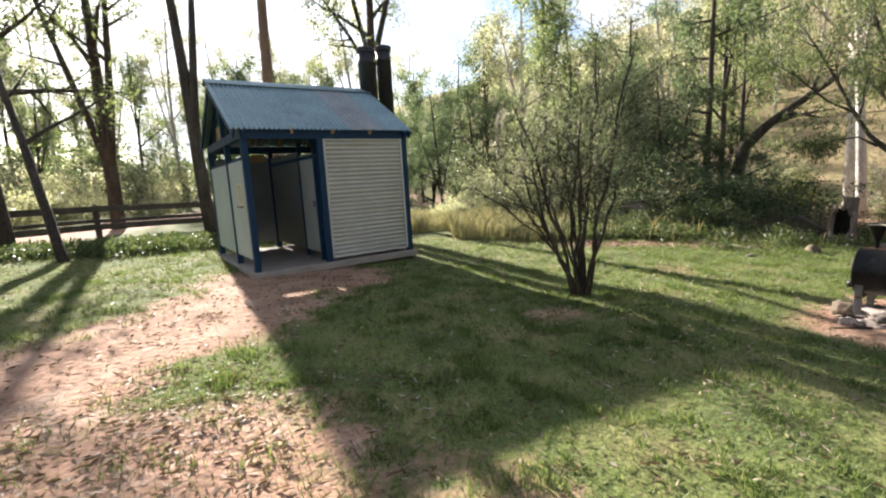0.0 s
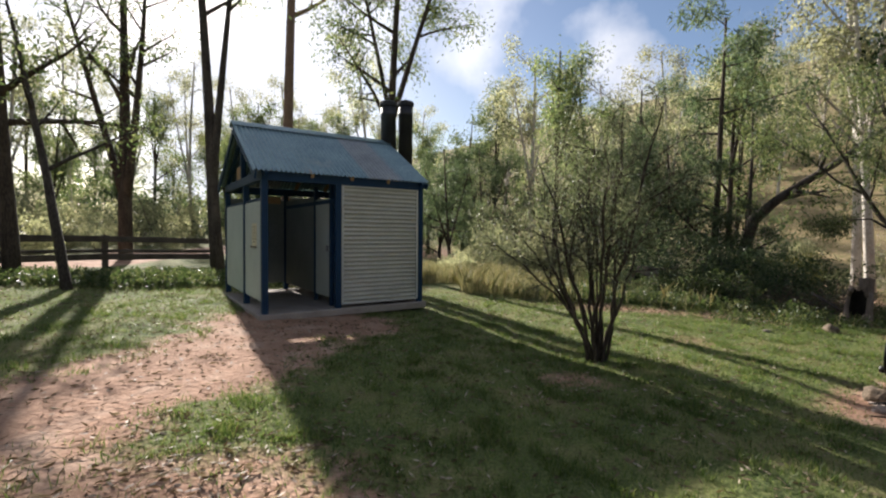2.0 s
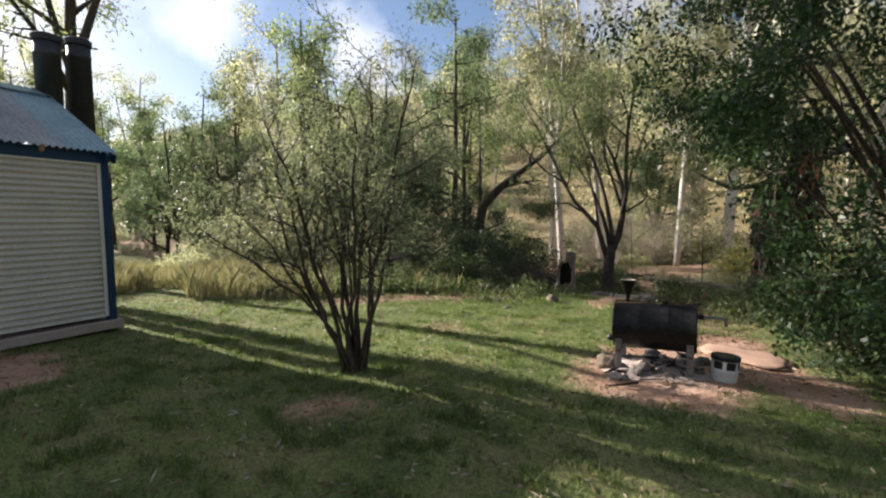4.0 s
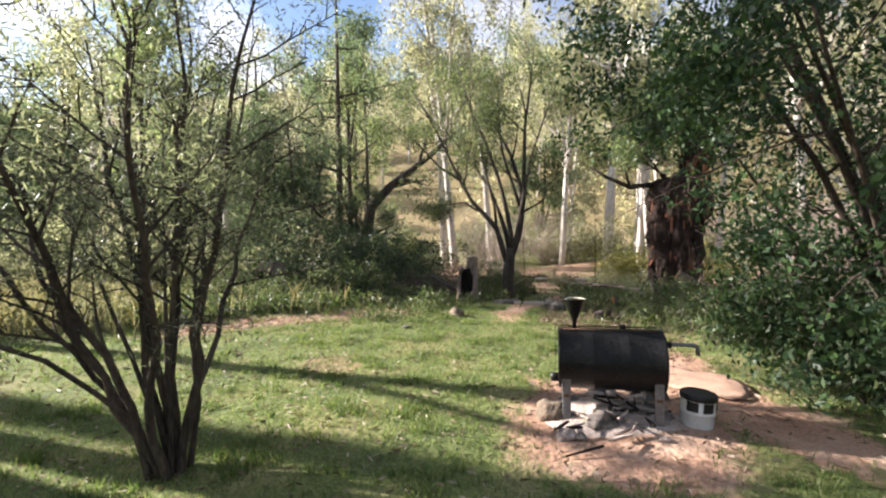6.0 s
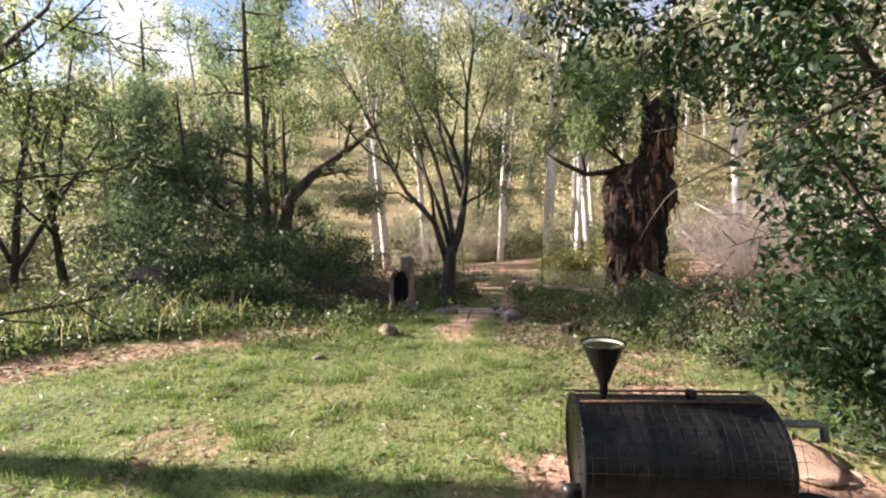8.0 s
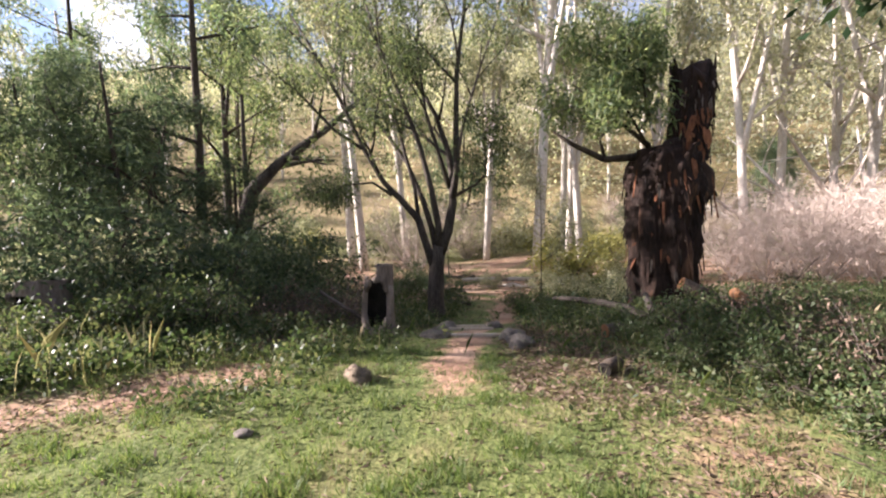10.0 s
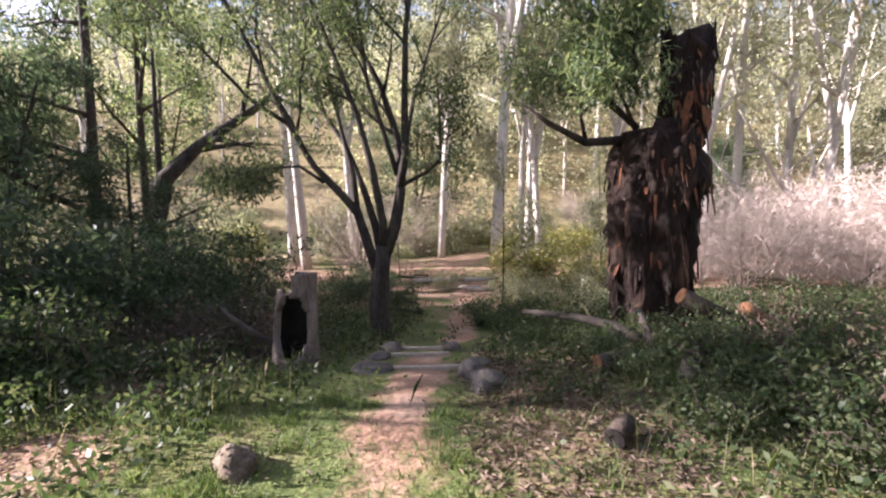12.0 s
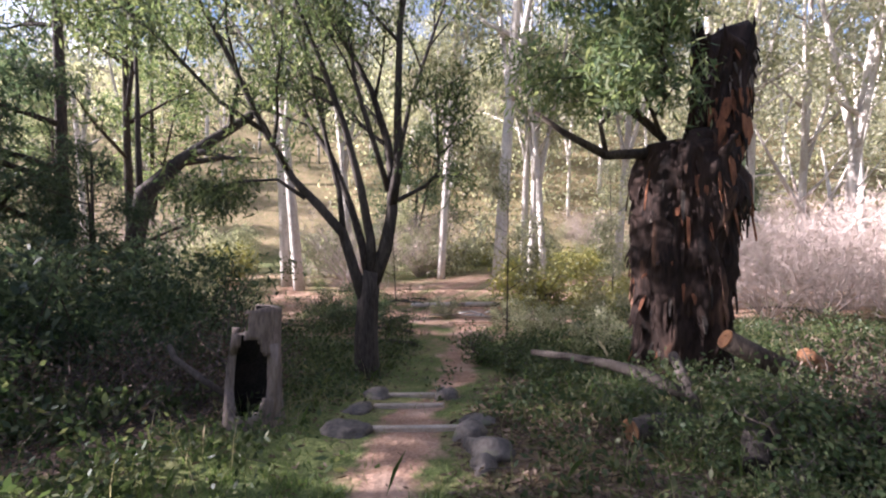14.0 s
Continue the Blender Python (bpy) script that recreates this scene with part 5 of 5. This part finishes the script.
for k in range(30):
    a, d = 2 + 1.65 * k, 47 + (k * 13) % 25
    if seg_dist(*polar(a, d), ROAD) > 2.6:
        place((dark_a, gum_b, dark_b)[k % 3], *polar(a, d), 1.0 + 0.05 * (k % 5))
# the hillside beyond the creek
for k in range(84):
    a, d = rf.uniform(-128, -20), 26 + 74 * rf.random() ** 0.8
    x, y = polar(a, d)
    if 0.857 * x + 0.515 * y < 21 or (a > -58 and d < 55 and k % 3):
        continue
    place(rf.choice((gum_a, gum_b, gum_b, gum_a, oak_b)), x, y, rf.uniform(0.75, 1.3))
# behind the walker
for k in range(22):
    a, d = rf.uniform(90, 235), rf.uniform(14, 45)
    x, y = polar(a, d)
    place(rf.choice((dark_a, gum_a, oak_b)), x, y, rf.uniform(0.8, 1.2))
# understorey
for k in range(20):
    x, y = rf.uniform(-1, 13), rf.uniform(14.6, 20)
    if y - 14 < 0.55 * max(0, x - 9):
        continue
    place(rf.choice((shrub_olive, shrub_olive, shrub_olive)), x, y, rf.uniform(0.5, 1.0))
for x, y, s in ((8.8, 12.6, 0.6), (9.6, 13.4, 0.8), (7.7, 13.4, 0.5), (10.6, 14.0, 0.9)):
    place(shrub_dark, x, y, s)
for k in range(62):
    s = rf.uniform(22, 46)
    w = rf.uniform(-26, 26)
    x, y = 0.857 * s - 0.515 * w, 0.515 * s + 0.857 * w
    place(rf.choice((shrub_olive, shrub_yellow, brush_pink, shrub_olive)), x, y, rf.uniform(0.7, 1.5))
for x, y, s in ((19.5, 5.6, 1.0), (20.5, 4.4, 1.2), (19.8, 3.2, 1.1), (21.5, 2.4, 1.3), (22.2, 5.0, 1.3), (20.6, 1.2, 1.2), (23.2, 3.4, 1.4), (22.4, 0.6, 1.3), (21.4, 6.6, 1.0), (18.8, 2.0, 1.0)):
    place(brush_pink, x, y, s)
for x, y, s in ((21.5, 9.0, 0.8), (20.5, 8.0, 0.7), (19.2, 9.6, 0.9), (18.0, 8.4, 0.7), (20.2, 11.5, 0.9)):
    place(shrub_yellow, x, y, s)
for k in range(26):
    a, d = rf.uniform(-20, 75), rf.uniform(24, 60)
    x, y = polar(a, d)
    if seg_dist(x, y, ROAD) < 2.5:
        continue
    place(shrub_olive, x, y, rf.uniform(0.5, 1.1))
for x, y, s in ((6.45, 3.05, 0.6), (7.0, 3.5, 0.6), (6.2, 2.3, 0.6), (7.8, 3.0, 0.6)):
    place(shrub_dark, x, y, s)

# leafy bushes on the banks of the footpath
bank_bush = tree("weed_bush", "leafy green weed bush on the creek bank", "shrub", 57, shrub_stems(0.62, 10, 0.75), 2, 5, 0.7, 0.5, 0, TWIG, WEED, 7, 0.12, 0.055, 0.026, 0.1, 5, 0.15, "bank bushes", thin=0.004)
tagged(bank_bush.children[0], kind="stuff")
for k, (x, y, s) in enumerate(((9.87, 5.97, 1.1), (9.3, 5.3, 1.0), (10.5, 6.1, 0.9), (8.7, 5.1, 0.9), (10.9, 5.2, 1.0), (9.9, 5.1, 1.1), (9.0, 6.0, 0.7), (10.4, 7.2, 0.6), (8.1, 4.6, 0.8), (11.7, 5.1, 0.9), (9.7, 6.6, 0.6),
                              (6.9, 11.7, 1.4), (6.4, 11.95, 1.3), (5.9, 12.4, 1.2), (7.3, 12.6, 0.8), (5.3, 12.6, 1.0), (4.3, 13.0, 1.0), (5.0, 12.2, 0.7), (12.0, 8.9, 0.8), (12.4, 9.6, 0.9), (11.6, 8.4, 0.6))):
    m = pose(x, y, ground_z(x, y) - 0.03, 0, 0, k * 77) @ Matrix.Scale(s, 4)
    if k:
        copy_thing(bank_bush, m).matrix_basis = m
    else:
        bank_bush.matrix_world = m

# small open shrubs along the far end of the footpath
for k, (x, y, s) in enumerate(((13.6, 12.3, 0.35), (14.6, 9.4, 0.45), (15.8, 10.6, 0.4), (14.2, 13.6, 0.5), (16.3, 12.6, 0.35), (13.8, 8.2, 0.4), (12.9, 13.2, 0.45), (16.5, 8.6, 0.5))):
    m = pose(x, y, ground_z(x, y) - 0.03, 0, 0, k * 113) @ Matrix.Scale(s, 4)
    copy_thing(shrub_olive if k % 3 else shrub_dark, m).matrix_basis = m

# dense shrubs that shade the bank by the stump
for k, (x, y, s) in enumerate(((7.0, 13.8, 1.1), (8.0, 13.5, 1.0), (8.9, 13.7, 0.95), (6.1, 14.4, 1.0))):
    m = pose(x, y, ground_z(x, y) - 0.03, 0, 0, k * 91) @ Matrix.Scale(s, 4)
    copy_thing(shrub_dark, m).matrix_basis = m

# woods too far to tell trees apart
rw = random.Random(15)
clumps = []
for k in range(1300):
    a = rw.uniform(-20, 105)
    d = rw.uniform(62, 125)
    x, y = polar(a, d)
    clumps.append((x, y, ground_z(x, y) + rw.uniform(0, 11) * (0.6 + 0.5 * noise.noise((a * 0.15, 0, 0)))))
V, F = leaf_data(clumps, 50, 1.7, 0.65, 0.33, 0.3, 15, 0.0, True)
tagged(mesh_obj("far_woods", V, F, GUM), "far woods along the flat horizon", "woods", kind="stuff")
clumps = []
for k in range(2500):
    a = rw.uniform(-135, -15)
    d = rw.uniform(48, 110)
    x, y = polar(a, d)
    if (0.857 * x + 0.515 * y < 36 and a > -100) or (a > -45 and d < 75):
        continue
    clumps.append((x, y, ground_z(x, y) + rw.uniform(0, 13)))
# hillside leaves carry the haze in their colour
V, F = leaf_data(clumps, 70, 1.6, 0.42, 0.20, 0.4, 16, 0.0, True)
tagged(mesh_obj("hillside_woods", V, F, GUM_HAZED), "sunlit woods covering the hillside beyond the creek, leaves paled for haze", "woods", kind="stuff")

def brush_heap(x, y, w, h_, seed, leaves):
    r_ = random.Random(seed)
    ob = new("brush_heap")
    tagged(ob, "heap of dead brown twigs and withered leaves", "brush heap", "dead brush")
    ob.matrix_world = pose(x, y, ground_z(x, y))
    lines, tips = [], []
    for k in range(120):
        a, d = r_.uniform(0, math.tau), w * math.sqrt(r_.random())
        p = Vector((d * math.cos(a), d * math.sin(a), r_.uniform(0, h_) * (1 - 0.7 * d / w)))
        s_ = branch_line(r_, p, (r_.gauss(0, 1), r_.gauss(0, 1), r_.gauss(0.3, 0.5)), r_.uniform(0.3, 0.9), 0.008, 0.003, 0.4, 0, 5)
        lines.append(s_)
        tips += [q for q, _ in s_[1:]]
    V, F = tube_data(lines, 6)
    tagged(mesh_obj("twig", V, F, TWIG, ob, True), kind="stuff")
    V, F = leaf_data([tuple(t) for t in tips], leaves, 0.10, 0.06, 0.018, 0.4, seed)
    tagged(mesh_obj("dead_leaf", V, F, DEADLEAF, ob), kind="stuff")


brush_heap(9.0, 11.5, 0.9, 1.0, 1, 4)
brush_heap(8.2, 11.6, 1.1, 0.4, 2, 3)
brush_heap(10.6, 5.3, 0.7, 0.4, 3, 9)
brush_heap(9.3, 4.5, 0.7, 0.3, 4, 6)
brush_heap(7.7, 11.6, 0.9, 0.25, 5, 3)

# ---- a far parked vehicle ----
van = new("parked_van")
tagged(van, "far white van parked among the trees", "van")
van.matrix_world = pose(-29.5, 50.5, ground_z(-29.5, 50.5), 0, 0, 40)
part("body", box((4.4, 1.8, 1.2), (0, 0, 0.95), 0.12), WHITE, van)
part("cabin", box((3.2, 1.6, 0.7), (-0.4, 0, 1.8), 0.2), WHITE, van)
part("window", box((2.8, 1.64, 0.4), (-0.4, 0, 1.85), 0.03), GLASS_DARK, van)
for sx in (-1.4, 1.4):
    for sy in (-0.8, 0.8):
        wh = lathe([(0.2, -0.1), (0.33, -0.1), (0.33, 0.1), (0.2, 0.1)], 16)
        bmesh.ops.transform(wh, matrix=pose(sx, sy, 0.33, 90, 0, 0), verts=wh.verts)
        part("wheel", wh, BLACK_PLASTIC, van)

# ---- turf, weeds, litter ----


def blades(pts, height, width, lean, seed):
    g = np.random.default_rng(seed)
    n_ = len(pts)
    p = np.asarray(pts, float)
    a = g.uniform(0, math.tau, n_)
    h = height * g.uniform(0.5, 1.25, n_)
    w = width * g.uniform(0.6, 1.3, n_)
    dx, dy = np.cos(a), np.sin(a)
    ln = lean * g.uniform(0.2, 1.3, n_) * h
    b2 = a + g.uniform(0.6, 2.4, n_)
    V = np.empty((n_, 5, 3))
    sx, sy = np.cos(b2) * w / 2, np.sin(b2) * w / 2
    V[:, 0] = np.stack([p[:, 0] - sx, p[:, 1] - sy, p[:, 2] - 0.01], 1)
    V[:, 1] = np.stack([p[:, 0] + sx, p[:, 1] + sy, p[:, 2] - 0.01], 1)
    V[:, 2] = np.stack([p[:, 0] + sx * 0.8 + dx * ln * 0.35, p[:, 1] + sy * 0.8 + dy * ln * 0.35, p[:, 2] + h * 0.6], 1)
    V[:, 3] = np.stack([p[:, 0] + dx * ln, p[:, 1] + dy * ln, p[:, 2] + h], 1)
    V[:, 4] = np.stack([p[:, 0] - sx * 0.8 + dx * ln * 0.35, p[:, 1] - sy * 0.8 + dy * ln * 0.35, p[:, 2] + h * 0.6], 1)
    return V.reshape(-1, 3), np.arange(n_ * 5).reshape(n_, 5)


def short_blades(pts, height, width, lean, seed):
    V, F = blades(pts, height, width, lean, seed)
    V = V.reshape(-1, 5, 3)[:, (0, 1, 3)].reshape(-1, 3)
    return V, np.arange(len(V)).reshape(-1, 3)


def scatter(count, region, keep, seed):
    r_ = random.Random(seed)
    out = []
    x0, x1, y0, y1 = region
    while len(out) < count:
        x, y = r_.uniform(x0, x1), r_.uniform(y0, y1)
        if r_.random() < keep(x, y):
            out.append((x, y, ground_z(x, y)))
    return out


def lawn_keep(x, y):
    s = 0.857 * x + 0.515 * y
    if -3.2 < x < 0.2 and 7.4 < y < 11.5 and (x - HX) * -0.559 + (y - HY) * 0.829 > -0.1 and (x - HX) * 0.829 + (y - HY) * 0.559 < HW + 0.12:
        return 0
    near = 1.0 if math.hypot(x - 0.5, y - 3) < 5 or math.hypot(x - 6, y - 7.5) < 3 else 0.5
    return near * (1 - min(1, bare(x, y) * 1.25)) * (1 - ease(11.0, 12.2, s)) * (0.55 + 0.45 * noise.noise((x * 1.3, y * 1.3, 4)))


V, F = short_blades(scatter(130000, (-9, 9, 0.6, 12.5), lawn_keep, 1), 0.042, 0.009, 1.0, 1)
tagged(mesh_obj("lawn_grass", V, F, GRASS), "short patchy mown lawn grass", "grass", kind="stuff")


def tuft_keep(x, y):
    return lawn_keep(x, y) * ease(0.12, 0.4, noise.noise((x * 3.1, y * 3.1, 13)) + 0.5 * noise.noise((x * 9, y * 9, 2)))


V, F = short_blades(scatter(45000, (-6, 8.5, 0.8, 11), tuft_keep, 11), 0.07, 0.011, 1.0, 11)
tagged(mesh_obj("grass_tufts", V, F, GRASS), "coarser darker grass tufts in the lawn", "grass", kind="stuff")


def tall_keep(x, y):
    edge_ = 11.2 - 0.22 * max(0, x - 1) * (1 if x < 6 else 0.4) + 0.5 * noise.noise((x * 0.6, 2, 3))
    if (x - HX) * -0.559 + (y - HY) * 0.829 < HD + 0.4 and x < 0.3:
        return 0
    return ease(edge_, edge_ + 0.9, y) * (0.6 + 0.4 * noise.noise((x, y, 8))) * (1 - 0.93 * ease(1.8, 3.2, x))


V, F = blades(scatter(20000, (-4, 7.2, 9.5, 17), tall_keep, 2), 0.5, 0.009, 0.6, 2)
tagged(mesh_obj("tall_grass", V, F, DRYGRASS), "tall dry seeding grass behind the lawn", "grass", kind="stuff")


def bank_keep(x, y):
    """The weedy banks on both sides of the footpath."""
    s = 0.857 * x + 0.515 * y
    w = -0.515 * (x - 6.0) + 0.857 * (y - 6.5)
    if s < 9.6 + 0.8 * noise.noise((x * 0.8, y * 0.8, 5)):
        return 0
    if bare(x, y) > 0.45:
        return 0.03
    if math.hypot(x - 8.2, (y - 11.7) * 0.9) < 1.25 + 0.5 * noise.noise((x * 1.2, y * 1.2, 31)):
        return 0.06
    clear = seg_dist(x, y, FOOT)
    gap = 0.55 if s > 11 else 0.9
    if w < -1.2 - max(0, (11.2 - s)) * 0.7 or (w > 1.6 + max(0, 11.2 - s) * 0.4):
        return (0.75 + 0.25 * noise.noise((x * 1.5, y * 1.5, 2))) * (1 - 0.7 * ease(15, 20, s))
    return ease(gap, gap + 0.7, clear) * 0.6 * (1 - 0.7 * ease(15, 20, s)) * (1 if s > 11.2 else 0.35)


wp = scatter(6800, (3.5, 20, 2.5, 19), bank_keep, 3)
V, F = leaf_data([(x, y, z + 0.05 + 0.42 * ease(-0.15, 0.5, noise.noise((x * 1.1, y * 1.1, 21))) * (k % 7) / 6) for k, (x, y, z) in enumerate(wp)], 14, (0.13, 0.13, 0.10), 0.068, 0.032, -0.2, 3)
tagged(mesh_obj("bank_weeds", V, F, WEED), "knee-high leafy green weeds on the creek bank", "weeds", kind="stuff")
V, F = blades(scatter(3500, (3.5, 20, 2.5, 19), bank_keep, 4), 0.32, 0.0045, 0.7, 4)
tagged(mesh_obj("bank_grass", V, F, DRYGRASS), "long rank dry grass among the weeds", "grass", kind="stuff")
V, F = blades(scatter(8000, (3.5, 20, 2.5, 19), bank_keep, 14), 0.26, 0.005, 0.8, 14)
tagged(mesh_obj("bank_green_grass", V, F, GRASS), "long green grass on the creek bank", "grass", kind="stuff")


def weed_keep(x, y):
    return (1 - ease(0.3, 1.4, seg_dist(x, y, [(-11.0, 10.0), (-8.5, 11.0), (-6.0, 11.8), (-4.5, 12.5)]))) * 0.9 + 0.9 * (1 - ease(0.5, 1.3, seg_dist(x, y, [(2.6, 12.2), (4.5, 12.2), (6.6, 11.6), (7.8, 11.6)])))


wp = scatter(2600, (-12, 9, 8.5, 14.5), weed_keep, 5)
V, F = leaf_data([(x, y, z + 0.10) for x, y, z in wp], 16, (0.14, 0.14, 0.14), 0.09, 0.045, -0.25, 5)
tagged(mesh_obj("low_weeds", V, F, WEED), "low leafy green weeds along the lawn edge", "weeds", kind="stuff")


def litter_keep(x, y):
    s = 0.857 * x + 0.515 * y
    v = 0.22 + 0.75 * (1 - ease(0.2, 1.6, math.hypot((x + 1.5) * 0.8, y - 2.6))) + 0.9 * (1 - ease(0.3, 0.9, seg_dist(x, y, [(2.9, 10.6), (4.6, 10.3), (6.3, 9.7)])))
    v += 0.9 * (1 - ease(0.3, 1.1, seg_dist(x, y, [(8.0, 7.0), (9.4, 7.5)]))) + 0.7 * (1 - ease(0.3, 1.0, seg_dist(x, y, [(6.6, 5.5), (7.6, 5.7)]))) + 1.6 * (1 - ease(0.6, 1.5, seg_dist(x, y, [(7.5, 11.0), (8.8, 12.2)])))
    v *= ease(0.2, 0.6, seg_dist(x, y, FOOT)) * 0.9 + 0.1
    return min(v, 1) * (0.6 + 0.4 * noise.noise((x * 2, y * 2, 6)))


lp = scatter(36000, (-9, 13, 0.5, 13), litter_keep, 6)
bank_lp = [p for p in lp if 0.857 * p[0] + 0.515 * p[1] > 8.0]
bank_lp += scatter(9000, (7.4, 11.6, 5.6, 9.4), lambda x, y: ease(0.3, 0.7, seg_dist(x, y, FOOT)) * (1 - ease(0.7, 1.7, seg_dist(x, y, [(8.4, 7.2), (10.6, 8.2)]))) * (0.55 + 0.6 * noise.noise((x * 2, y * 2, 8))), 66)
lp = [p for p in lp if 0.857 * p[0] + 0.515 * p[1] <= 8.0]
# bank litter takes the darker brown leaf, part of its darkness being the bank's shade
V, F = leaf_data([(x, y, z + 0.014) for x, y, z in bank_lp], 1, (0.01, 0.01, 0.006), 0.07, 0.016, 0.0, 26, flat=0.85)
tagged(mesh_obj("bank_litter", V, F, DEADLEAF), "brown withered leaf litter on the bank, darkened for the shade there", "leaf litter", kind="stuff")
V, F = leaf_data([(x, y, z + 0.014) for x, y, z in lp], 1, (0.01, 0.01, 0.006), 0.075, 0.017, 0.0, 6, flat=0.85)
tagged(mesh_obj("leaf_litter", V, F, LITTER), "scattered dry fallen gum leaves", "leaf litter", kind="stuff")
rl = random.Random(8)
lines = []
for k in range(2200):
    x, y = rl.choice(((rl.gauss(8.2, 0.8), rl.gauss(11.4, 0.6)), (rl.gauss(9.8, 0.7), rl.gauss(5.0, 0.7)), (rl.uniform(8, 19), rl.uniform(4, 16)), (rl.gauss(8.0, 0.7), rl.gauss(11.0, 0.5))))
    if seg_dist(x, y, FOOT) < 0.8:
        continue
    z = ground_z(x, y) + 0.02
    d = Vector((rl.gauss(0, 1), rl.gauss(0, 1), abs(rl.gauss(0, 0.35)))).normalized()
    lines.append(branch_line(rl, (x, y, z), d, rl.uniform(0.10, 0.45), 0.0045, 0.002, 0.3, 0, 3))
V, F = tube_data(lines, 6)
tagged(mesh_obj("dead_twigs", V, F, BARK_GREY, None, True), "tangle of dead twigs on the ground", "twigs", kind="stuff")
